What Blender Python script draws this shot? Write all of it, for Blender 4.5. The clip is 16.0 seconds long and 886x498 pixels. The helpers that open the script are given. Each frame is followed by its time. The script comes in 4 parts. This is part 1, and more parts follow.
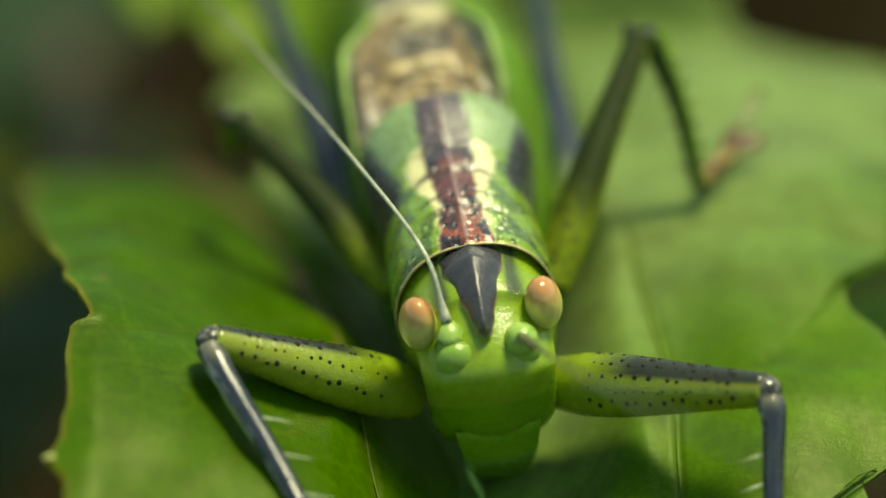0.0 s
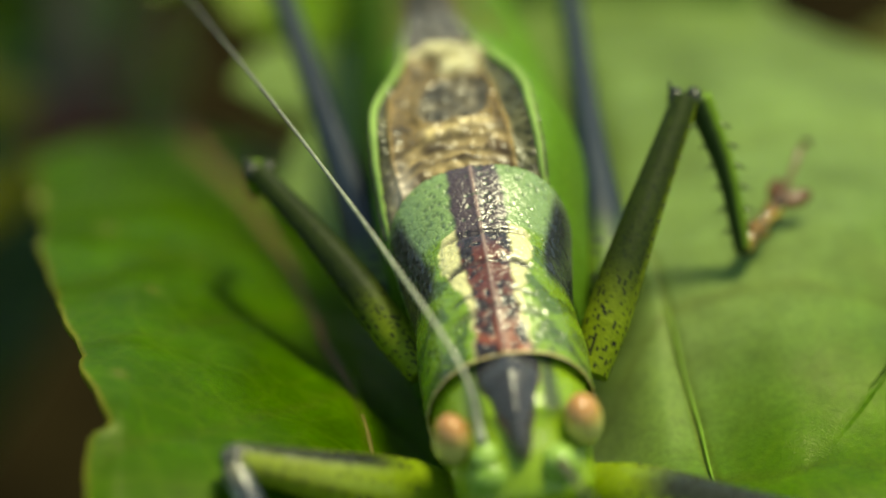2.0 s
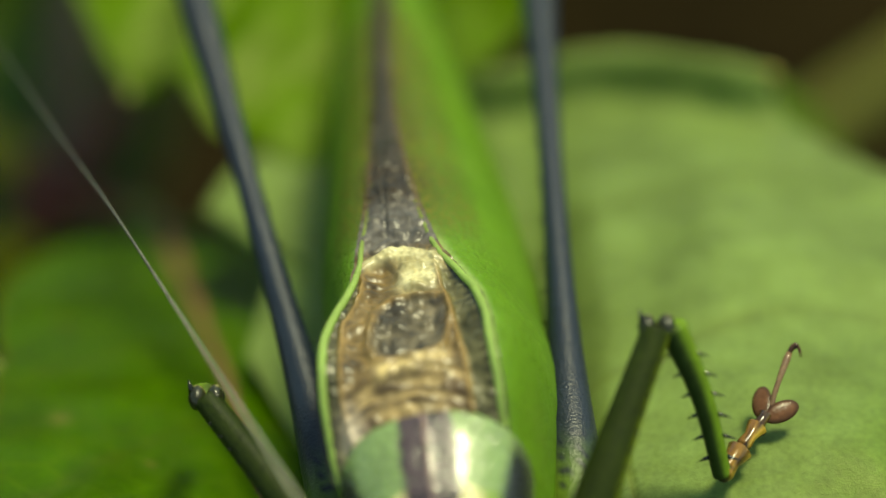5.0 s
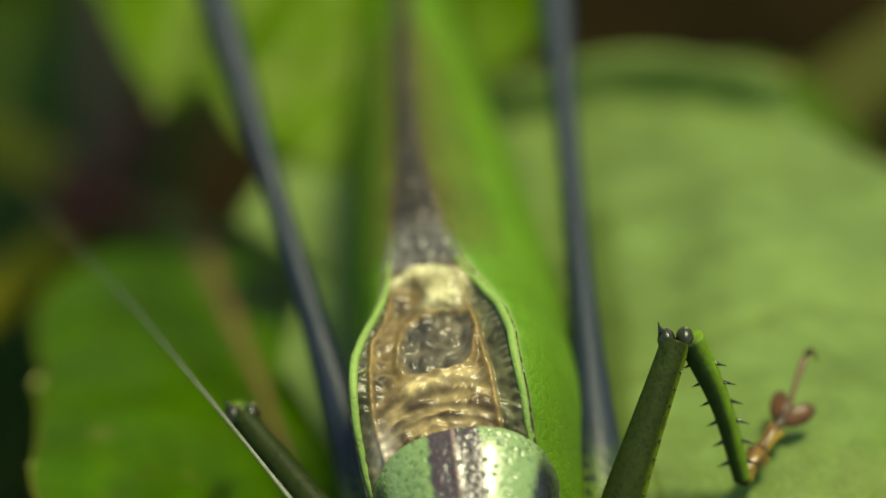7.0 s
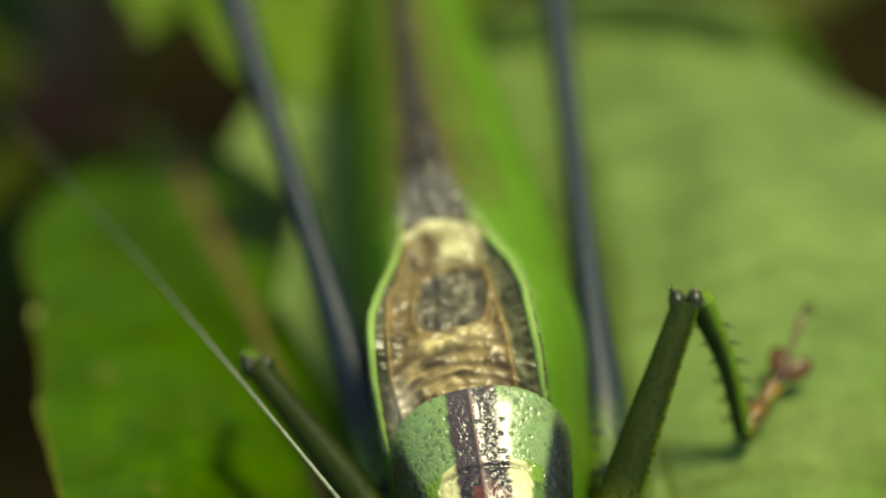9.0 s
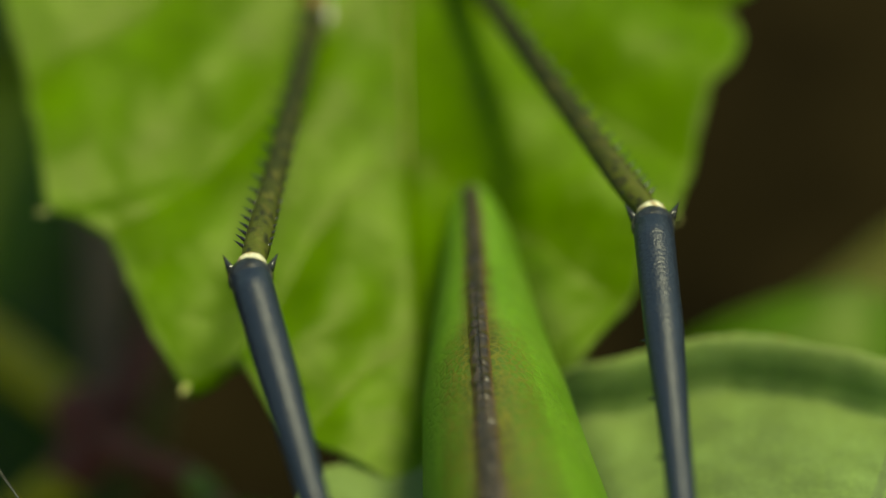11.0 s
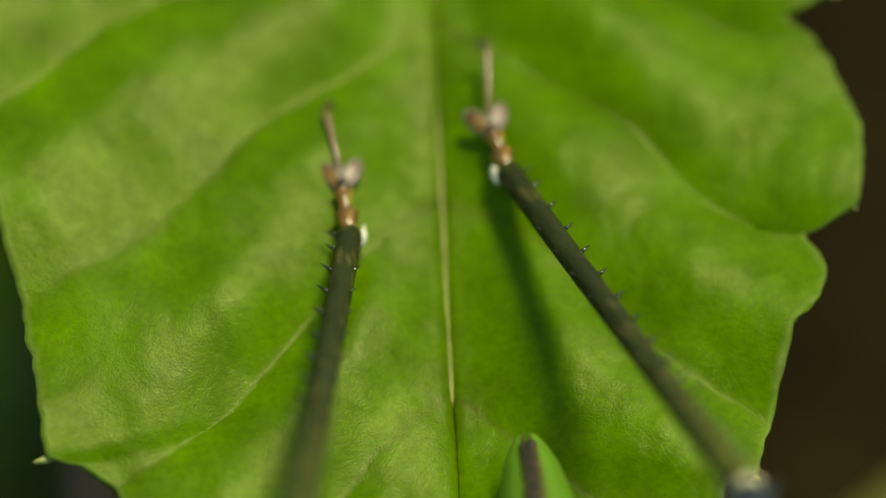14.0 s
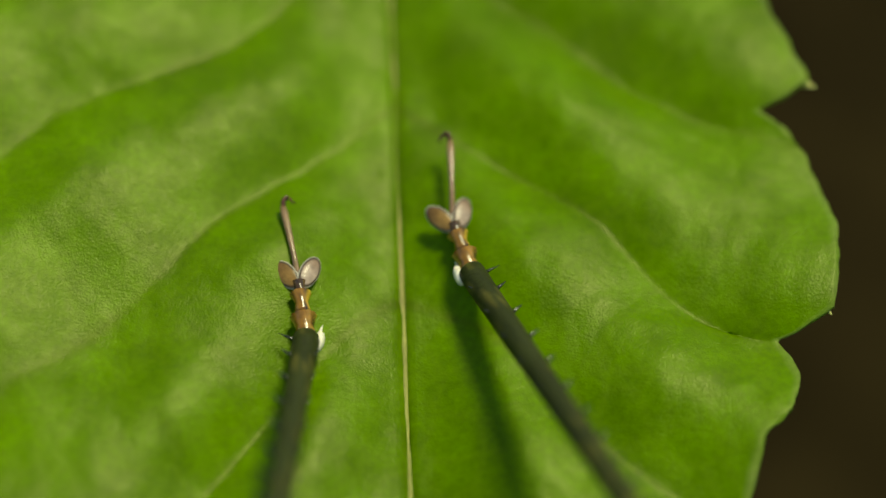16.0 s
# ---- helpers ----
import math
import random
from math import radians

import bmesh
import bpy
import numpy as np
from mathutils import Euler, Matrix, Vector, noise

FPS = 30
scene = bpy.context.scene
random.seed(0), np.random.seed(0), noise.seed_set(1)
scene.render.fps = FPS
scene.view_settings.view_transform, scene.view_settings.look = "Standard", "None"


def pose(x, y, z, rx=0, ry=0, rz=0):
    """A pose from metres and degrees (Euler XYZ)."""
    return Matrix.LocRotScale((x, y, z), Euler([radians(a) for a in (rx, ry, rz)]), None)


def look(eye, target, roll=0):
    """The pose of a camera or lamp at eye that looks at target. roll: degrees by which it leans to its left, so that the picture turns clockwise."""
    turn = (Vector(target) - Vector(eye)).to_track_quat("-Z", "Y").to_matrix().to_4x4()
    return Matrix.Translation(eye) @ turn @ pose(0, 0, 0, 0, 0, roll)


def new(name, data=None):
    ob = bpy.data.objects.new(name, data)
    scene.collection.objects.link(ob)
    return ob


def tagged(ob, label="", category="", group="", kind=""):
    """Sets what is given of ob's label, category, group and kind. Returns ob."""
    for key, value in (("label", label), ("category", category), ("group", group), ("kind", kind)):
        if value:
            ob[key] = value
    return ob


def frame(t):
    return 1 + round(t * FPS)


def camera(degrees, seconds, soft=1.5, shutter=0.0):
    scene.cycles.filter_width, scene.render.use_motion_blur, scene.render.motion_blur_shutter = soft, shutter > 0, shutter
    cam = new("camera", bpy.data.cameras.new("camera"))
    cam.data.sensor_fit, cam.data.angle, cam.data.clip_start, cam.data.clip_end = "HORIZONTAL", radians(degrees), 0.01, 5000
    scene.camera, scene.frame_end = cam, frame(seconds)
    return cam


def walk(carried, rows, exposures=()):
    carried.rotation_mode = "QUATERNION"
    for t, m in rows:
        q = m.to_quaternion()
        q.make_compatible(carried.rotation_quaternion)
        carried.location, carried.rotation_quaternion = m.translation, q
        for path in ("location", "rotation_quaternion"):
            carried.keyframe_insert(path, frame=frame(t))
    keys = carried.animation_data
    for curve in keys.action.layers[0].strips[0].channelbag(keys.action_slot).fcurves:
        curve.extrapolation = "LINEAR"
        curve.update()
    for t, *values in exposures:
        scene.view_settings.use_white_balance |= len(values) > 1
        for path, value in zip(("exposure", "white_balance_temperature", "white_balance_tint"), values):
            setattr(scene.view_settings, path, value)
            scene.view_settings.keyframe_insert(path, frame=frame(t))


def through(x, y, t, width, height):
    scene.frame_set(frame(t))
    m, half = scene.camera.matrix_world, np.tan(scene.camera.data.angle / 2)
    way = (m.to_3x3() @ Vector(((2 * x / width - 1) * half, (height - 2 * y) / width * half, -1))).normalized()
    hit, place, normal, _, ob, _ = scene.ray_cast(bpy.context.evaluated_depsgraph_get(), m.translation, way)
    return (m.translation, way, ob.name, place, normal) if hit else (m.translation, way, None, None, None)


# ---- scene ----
# All sizes below are in millimetres; MM turns them into metres.
MM = 0.001

cam = camera(17.2, 16.0)
cam.data.dof.use_dof = True
cam.data.dof.focus_distance = 85.7 * MM
cam.data.dof.aperture_fstop = 20.5


def aim(x, y, z, yaw, pitch, roll):
    return pose(x * MM, y * MM, z * MM, 90 + pitch, 0, yaw) @ pose(0, 0, 0, 0, 0, roll)


# seconds, eye x y z, yaw, pitch, roll
ROWS = [
    (0, -3.64, -73.95, 49.57, -2.01, -28.60, -0.76),
    (0.5, -4.35, -71.25, 49.78, -1.64, -29.72, -0.84),
    (1, -3.44, -68.91, 51.95, -1.71, -30.55, -0.48),
    (1.5, -5.19, -65.44, 55.58, -2.24, -34.38, 0.14),
    (2, -4.84, -63.12, 58.87, -2.50, -35.79, 0.38),
    (2.5, -4.74, -60.03, 60.60, -2.60, -37.81, 0.36),
    (3, -3.50, -58.67, 61.50, -2.01, -36.79, 0.55),
    (3.5, -5.52, -54.52, 65.01, -1.94, -39.08, 0.34),
    (4, -3.68, -52.35, 65.73, -1.56, -39.29, 0.18),
    (4.2, -2.67, -51.38, 66.15, -1.23, -39.88, -0.12),
    (6.3, 2.82, -46.62, 72.50, 2.76, -43.58, -5.21),
    (6.5, 2.56, -47.29, 73.19, 2.13, -42.45, -5.11),
    (7, 0.90, -48.88, 71.78, 1.67, -43.41, -4.17),
    (7.5, 0.28, -48.21, 73.04, -0.17, -44.78, -2.35),
    (8, 0.09, -50.13, 71.69, -0.32, -44.91, -2.65),
    (8.5, -0.33, -49.14, 73.55, -0.91, -45.43, -2.41),
    (9, -4.15, -46.69, 76.28, -2.56, -47.27, -0.37),
    (9.5, -1.54, -40.56, 76.22, 0.64, -48.51, -4.17),
    (10, -2.57, -36.90, 74.92, 0.92, -47.26, -3.38),
    (10.2, -2.23, -34.57, 74.48, 0.91, -46.92, -3.21),
    (12.3, -2.14, -22.27, 67.37, 1.87, -46.06, -2.45),
    (12.5, -2.56, -22.50, 68.51, 2.03, -45.33, -2.33),
    (13, -2.06, -21.72, 68.53, 1.38, -45.44, -2.24),
    (13.5, -4.51, -18.62, 68.43, -0.27, -45.05, -0.92),
    (14, -6.35, -15.80, 66.92, -1.62, -44.70, -0.23),
    (14.5, -7.35, -13.69, 65.81, -2.61, -44.36, 0.77),
    (15, -8.14, -11.61, 66.05, -3.34, -44.78, 1.34),
    (15.5, -7.24, -10.02, 65.10, -3.06, -44.67, 1.54),
    (16, -6.06, -10.87, 67.36, -2.57, -45.20, 0.92),
]
walk(cam, [(r[0], aim(*r[1:])) for r in ROWS], exposures=[(0.0, 0.36, 8200, -14), (2.0, 0.24, 8200, -14), (4.2, 0.22, 8200, -14), (6.5, 0.13, 8200, -14), (16.0, 0.10, 8200, -14)])

# ---- light ----
SUN_AZ, SUN_EL = 58.0, 70.0      # azimuth from +y towards +x
world = bpy.data.worlds.new("sky")
scene.world = world
world.use_nodes = True
wn = world.node_tree
sky = wn.nodes.new("ShaderNodeTexSky")
sky.sky_type, sky.sun_disc = "NISHITA", False
sky.sun_elevation, sky.sun_rotation = radians(SUN_EL), radians(SUN_AZ)
wn.links.new(sky.outputs[0], wn.nodes["Background"].inputs[0])
wn.nodes["Background"].inputs[1].default_value = 0.145
sun_data = bpy.data.lights.new("sun", "SUN")
sun_data.energy, sun_data.angle, sun_data.color = 4.0, radians(15.0), (1.0, 0.93, 0.76)
sun = new("sun", sun_data)
sun_dir = Vector((math.sin(radians(SUN_AZ)) * math.cos(radians(SUN_EL)), math.cos(radians(SUN_AZ)) * math.cos(radians(SUN_EL)), math.sin(radians(SUN_EL))))
sun.matrix_world = look(sun_dir, (0, 0, 0))


# ---- mesh helpers ----
class Geo:
    """Points, faces and point colours of one mesh."""

    def __init__(self):
        self.v, self.f, self.c = [], [], []

    def grid(self, fn, nu, nv, wrap=False, colour=None):
        """fn(u, v) gives a point (and a colour, when colour is None and it returns two)."""
        b = len(self.v)
        for j in range(nv + 1):
            for i in range(nu + (0 if wrap else 1)):
                p = fn(i / nu, j / nv)
                if isinstance(p[0], (tuple, list, Vector, np.ndarray)):
                    p, col = p
                else:
                    col = colour or (1, 1, 1)
                self.v.append(tuple(p)), self.c.append(tuple(col))
        w = nu if wrap else nu + 1
        for j in range(nv):
            for i in range(nu):
                k = (i + 1) % w
                self.f.append((b + j * w + i, b + j * w + k, b + (j + 1) * w + k, b + (j + 1) * w + i))
        return self

    def tube(self, pts, radii, n=12, colour=(1, 1, 1), flat=1.0, up=(0, 0, 1), fn=None, caps=True):
        """A round body along pts; flat squashes it along up; fn(k, a) gives the colour at step k and angle a."""
        pts = [Vector(p) for p in pts]
        b, m = len(self.v), len(pts)
        for k, p in enumerate(pts):
            d = (pts[min(k + 1, m - 1)] - pts[max(k - 1, 0)]).normalized()
            side = d.cross(Vector(up))
            side = side.normalized() if side.length > 1e-6 else d.orthogonal().normalized()
            top = side.cross(d)
            for i in range(n):
                a = 2 * math.pi * i / n
                q = p + float(radii[k]) * (math.cos(a) * side + flat * math.sin(a) * top)
                self.v.append(tuple(q))
                self.c.append(tuple(fn(k / (m - 1), a) if fn else colour))
        for k in range(m - 1):
            for i in range(n):
                j = (i + 1) % n
                self.f.append((b + k * n + i, b + k * n + j, b + (k + 1) * n + j, b + (k + 1) * n + i))
        if caps:
            self.f.append(tuple(b + i for i in reversed(range(n))))
            self.f.append(tuple(b + (m - 1) * n + i for i in range(n)))
        return self

    def ball(self, c, r, nu=16, nv=10, colour=(1, 1, 1), turn=None, fn=None):
        """An ellipsoid with the three radii r."""
        turn = turn or Matrix.Identity(3)

        def pt(u, v):
            a, e = 2 * math.pi * u, math.pi * (v - 0.5) * 0.999
            n = Vector((math.cos(a) * math.cos(e), math.sin(a) * math.cos(e), math.sin(e)))
            p = Vector(c) + turn @ Vector((n.x * r[0], n.y * r[1], n.z * r[2]))
            return p, (fn(n) if fn else colour)

        return self.grid(pt, nu, nv, wrap=True)

    def spike(self, base, tip, r, n=5, colour=(1, 1, 1)):
        base, tip = Vector(base), Vector(tip)
        return self.tube([base, base.lerp(tip, 0.5), tip], [r, r * 0.55, r * 0.06], n, colour)

    def mesh(self, name, origin=(0, 0, 0), smooth=True):
        me = bpy.data.meshes.new(name)
        o = Vector(origin)
        me.from_pydata([(Vector(p) - o) * MM for p in self.v], [], self.f)
        bm = bmesh.new()
        bm.from_mesh(me)
        bmesh.ops.recalc_face_normals(bm, faces=bm.faces)
        bm.to_mesh(me)
        bm.free()
        layer = me.color_attributes.new("tint", "FLOAT_COLOR", "POINT")
        layer.data.foreach_set("color", np.array([(*c[:3], c[3] if len(c) > 3 else 0.0) for c in self.c], dtype=np.float32).ravel())
        if smooth:
            me.shade_smooth()
        return me


def part(name, geo, material, parent, label="", origin=None):
    """Links a Geo as one mesh under a thing or a part; origin: its own turning point, in millimetres of the place."""
    base = Vector(parent["at"]) if parent is not None else Vector((0, 0, 0))
    o = Vector(origin) if origin is not None else base
    ob = new(name, geo.mesh(name, o))
    ob["at"] = list(o)
    ob.data.materials.append(material)
    ob.parent = parent
    ob.location = (o - base) * MM
    return tagged(ob, label)


def thing(name, at, label, category, group="", kind=""):
    ob = new(name)
    ob.empty_display_size = 0.002
    ob["at"] = list(at)
    ob.location = Vector(at) * MM
    return tagged(ob, label, category, group, kind)


def solid(name, geo, material, at, label, category, group="", kind=""):
    """A thing of one mesh."""
    ob = new(name, geo.mesh(name, at))
    ob["at"] = list(at)
    ob.location = Vector(at) * MM
    ob.data.materials.append(material)
    return tagged(ob, label, category, group, kind)


def mix(a, b, t):
    t = max(0.0, min(1.0, t))
    return tuple(x + (y - x) * t for x, y in zip(a, b))


def step(x, lo, hi):
    t = max(0.0, min(1.0, (x - lo) / (hi - lo)))
    return t * t * (3 - 2 * t)


def curve(x, *knots):
    """Piecewise smooth value through (x, y) knots."""
    if x <= knots[0][0]:
        return knots[0][1]
    for (x0, y0), (x1, y1) in zip(knots, knots[1:]):
        if x <= x1:
            return y0 + (y1 - y0) * step(x, x0, x1)
    return knots[-1][1]


def line(x, *knots):
    return float(np.interp(x, [k[0] for k in knots], [k[1] for k in knots]))


def along(pts, n):
    """n + 1 points evenly along a polyline."""
    p = np.array(pts, float)
    d = np.r_[0, np.cumsum(np.linalg.norm(np.diff(p, axis=0), axis=1))]
    s = np.linspace(0, d[-1], n + 1)
    return np.stack([np.interp(s, d, p[:, i]) for i in range(p.shape[1])], 1)


def smooth_line(pts, n, ends=True):
    """n + 1 points along a Catmull-Rom curve through pts."""
    p = [Vector(q) for q in pts]
    p = [p[0] * 2 - p[1], *p, p[-1] * 2 - p[-2]]
    out = []
    for k in range(n + 1):
        x = k / n * (len(p) - 3)
        i = min(int(x), len(p) - 4)
        t = x - i
        a, b, c, d = p[i : i + 4]
        out.append(0.5 * ((2 * b) + (c - a) * t + (2 * a - 5 * b + 4 * c - d) * t * t + (3 * b - a - 3 * c + d) * t**3))
    return out


# ---- materials ----
def surface(name, base=None, rough=0.4, grain=0.15, grain_size=0.5, bump=0.3, bump_size=0.15, cells=0.0, cell_size=0.3, spec=0.5, through=0.0, metal=0.0, blot=0.12, blot_size=3.0, coat=0.0, sss=0.0, net=0.0, net_size=0.3, net_colour=(0.3, 0.26, 0.03), net_everywhere=False, spec_tint=None):
    """A procedural surface; sizes in millimetres. base None: the mesh's own point colours."""
    m = bpy.data.materials.new(name)
    m.use_nodes = True
    nt = m.node_tree
    bsdf = nt.nodes["Principled BSDF"]
    add, link = nt.nodes.new, nt.links.new
    co = add("ShaderNodeTexCoord")
    mp = add("ShaderNodeMapping")
    mp.inputs["Scale"].default_value = (1000, 1000, 1000)
    link(co.outputs["Object"], mp.inputs["Vector"])

    def noise_at(size, detail=4):
        n = add("ShaderNodeTexNoise")
        n.inputs["Scale"].default_value = 1.0 / size
        n.inputs["Detail"].default_value = detail
        link(mp.outputs[0], n.inputs["Vector"])
        return n.outputs["Fac"]

    if base is None:
        src = add("ShaderNodeVertexColor")
        src.layer_name = "tint"
        col = src.outputs["Color"]
    else:
        src = add("ShaderNodeRGB")
        src.outputs[0].default_value = (*base, 1)
        col = src.outputs[0]
    if net:
        vo = add("ShaderNodeTexVoronoi")
        vo.feature = "DISTANCE_TO_EDGE"
        vo.inputs["Scale"].default_value = 1.0 / net_size
        link(mp.outputs[0], vo.inputs["Vector"])
        r = add("ShaderNodeMapRange")
        r.inputs["From Min"].default_value, r.inputs["From Max"].default_value = 0.02, 0.14
        r.inputs["To Min"].default_value, r.inputs["To Max"].default_value = net, 0.0
        link(vo.outputs["Distance"], r.inputs["Value"])
        fac = r.outputs[0]
        if not net_everywhere:
            f = add("ShaderNodeMath")
            f.operation = "MULTIPLY"
            link(fac, f.inputs[0]), link(src.outputs["Alpha"], f.inputs[1])
            fac = f.outputs[0]
        x = add("ShaderNodeMix")
        x.data_type = "RGBA"
        x.inputs[7].default_value = (*net_colour, 1)
        link(fac, x.inputs[0]), link(col, x.inputs[6])
        col = x.outputs[2]
    for size, amount in ((grain_size, grain), (blot_size, blot)):
        if amount:
            r = add("ShaderNodeMapRange")
            r.inputs["From Min"].default_value, r.inputs["From Max"].default_value = 0.3, 0.7
            r.inputs["To Min"].default_value, r.inputs["To Max"].default_value = 1 - amount, 1 + amount
            link(noise_at(size), r.inputs["Value"])
            x = add("ShaderNodeVectorMath")
            x.operation = "SCALE"
            link(col, x.inputs[0]), link(r.outputs[0], x.inputs["Scale"])
            col = x.outputs[0]
    link(col, bsdf.inputs["Base Color"])
    rr = add("ShaderNodeMapRange")
    rr.inputs["To Min"].default_value, rr.inputs["To Max"].default_value = max(0.05, rough - 0.12), min(1, rough + 0.12)
    link(noise_at(grain_size * 1.7), rr.inputs["Value"])
    link(rr.outputs[0], bsdf.inputs["Roughness"])
    bsdf.inputs["Specular IOR Level"].default_value = spec
    if spec_tint:
        bsdf.inputs["Specular Tint"].default_value = (*spec_tint, 1)
    bsdf.inputs["Metallic"].default_value = metal
    bsdf.inputs["Coat Weight"].default_value = coat
    bsdf.inputs["Coat Roughness"].default_value = 0.15
    if sss:
        bsdf.inputs["Subsurface Weight"].default_value = sss
        bsdf.inputs["Subsurface Radius"].default_value = (0.5, 0.8, 0.2)
        bsdf.inputs["Subsurface Scale"].default_value = 0.0006
    height = None
    if bump:
        b = add("ShaderNodeBump")
        b.inputs["Strength"].default_value, b.inputs["Distance"].default_value = bump, bump_size * 0.4 * MM
        link(noise_at(bump_size), b.inputs["Height"])
        height = b.outputs[0]
    if cells:
        vo = add("ShaderNodeTexVoronoi")
        vo.feature = "DISTANCE_TO_EDGE"
        vo.inputs["Scale"].default_value = 1.0 / cell_size
        link(mp.outputs[0], vo.inputs["Vector"])
        r = add("ShaderNodeMapRange")
        r.inputs["From Max"].default_value = 0.16
        link(vo.outputs["Distance"], r.inputs["Value"])
        b = add("ShaderNodeBump")
        b.inputs["Strength"].default_value, b.inputs["Distance"].default_value = cells, cell_size * 0.25 * MM
        link(r.outputs[0], b.inputs["Height"])
        if height:
            link(height, b.inputs["Normal"])
        height = b.outputs[0]
    if height:
        link(height, bsdf.inputs["Normal"])
    if through:
        tr = add("ShaderNodeBsdfTranslucent")
        g = add("ShaderNodeVectorMath")
        g.operation = "MULTIPLY"
        g.inputs[1].default_value = (1.3, 1.5, 0.5)
        link(col, g.inputs[0]), link(g.outputs[0], tr.inputs["Color"])
        if height:
            link(height, tr.inputs["Normal"])
        ms = add("ShaderNodeMixShader")
        ms.inputs[0].default_value = through
        link(bsdf.outputs[0], ms.inputs[1]), link(tr.outputs[0], ms.inputs[2])
        link(ms.outputs[0], nt.nodes["Material Output"].inputs["Surface"])
    return m


LEAF = surface("leaf_blade", None, rough=0.36, grain=0.14, grain_size=0.2, bump=0.5, bump_size=0.07, cells=0.03, cell_size=0.4, through=0.40, blot=0.2, blot_size=2.5, spec=0.22, spec_tint=(1.0, 1.0, 0.55), net=0.07, net_size=1.3, net_colour=(0.24, 0.34, 0.03), net_everywhere=True)
STEM = surface("stem_bark", None, spec=0.2, rough=0.6, grain=0.2, grain_size=0.6, bump=0.4, bump_size=0.3, blot=0.2, blot_size=4)
# soil base is near black: the undergrowth's shade is put into the colour
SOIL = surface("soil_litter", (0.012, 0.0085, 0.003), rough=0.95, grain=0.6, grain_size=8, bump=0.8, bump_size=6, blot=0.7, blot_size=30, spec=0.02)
CUTICLE = surface("cuticle", None, rough=0.27, grain=0.1, grain_size=0.25, bump=0.3, bump_size=0.10, cells=0.12, cell_size=0.16, blot=0.1, blot_size=1.5, spec=0.5, sss=0.04)
SHIELD = surface("shield_shell", None, rough=0.26, grain=0.12, grain_size=0.2, bump=0.5, bump_size=0.13, cells=0.22, cell_size=0.24, blot=0.1, blot_size=1.5, spec=0.75, sss=0.03, coat=0.5)
LEGSHELL = surface("leg_shell", None, rough=0.52, grain=0.15, grain_size=0.2, bump=0.4, bump_size=0.1, cells=0.1, cell_size=0.2, blot=0.15, blot_size=1.2, spec=0.12, sss=0.03)
WING = surface("wing_membrane", None, rough=0.46, grain=0.1, grain_size=0.3, bump=0.2, bump_size=0.12, cells=0.22, cell_size=0.32, blot=0.1, blot_size=2.0, spec=0.3, through=0.30, net=1.0, net_size=0.25, net_colour=(0.17, 0.165, 0.02))
MEMBRANE = surface("song_membrane", None, rough=0.36, grain=0.18, grain_size=0.2, bump=0.2, bump_size=0.15, blot=0.25, blot_size=0.9, spec=0.38, coat=0.08)
BLACKSHELL = surface("black_shell", None, rough=0.40, grain=0.15, grain_size=0.2, bump=0.6, bump_size=0.10, cells=0.15, cell_size=0.18, blot=0.1, blot_size=2, spec=0.42)
SHIN = surface("shin_shell", None, rough=0.2, grain=0.2, grain_size=0.3, bump=0.5, bump_size=0.12, blot=0.2, blot_size=0.8, spec=0.8)
PAD = surface("pad_skin", None, rough=0.30, grain=0.15, grain_size=0.15, bump=0.35, bump_size=0.1, blot=0.2, blot_size=0.4, spec=0.35, through=0.25)
EYE = surface("eye_shell", None, rough=0.12, grain=0.08, grain_size=0.2, bump=0.1, bump_size=0.05, blot=0.06, blot_size=0.6, spec=0.6, coat=0.5, sss=0.05)
HORN = surface("claw_horn", None, rough=0.18, grain=0.2, grain_size=0.15, bump=0.25, bump_size=0.08, blot=0.15, blot_size=0.5, spec=0.55, sss=0.1)

# ---- ground far below ----
g = Geo()
R = 30000.0
def ground_pt(u, v):
    a, r = 2 * math.pi * u, R * v**4
    x, y = r * math.cos(a), 60 + r * math.sin(a)
    return (x, y, -95 + 9 * noise.noise((x * 0.03, y * 0.03, 0.0)) * (1 if r < 600 else 0))
g.grid(ground_pt, 64, 60, wrap=True, colour=(1, 1, 1))
solid("ground", g, SOIL, (0, 60, -95), "soil and leaf litter, shade put into its dark brown", "ground", kind="structure")


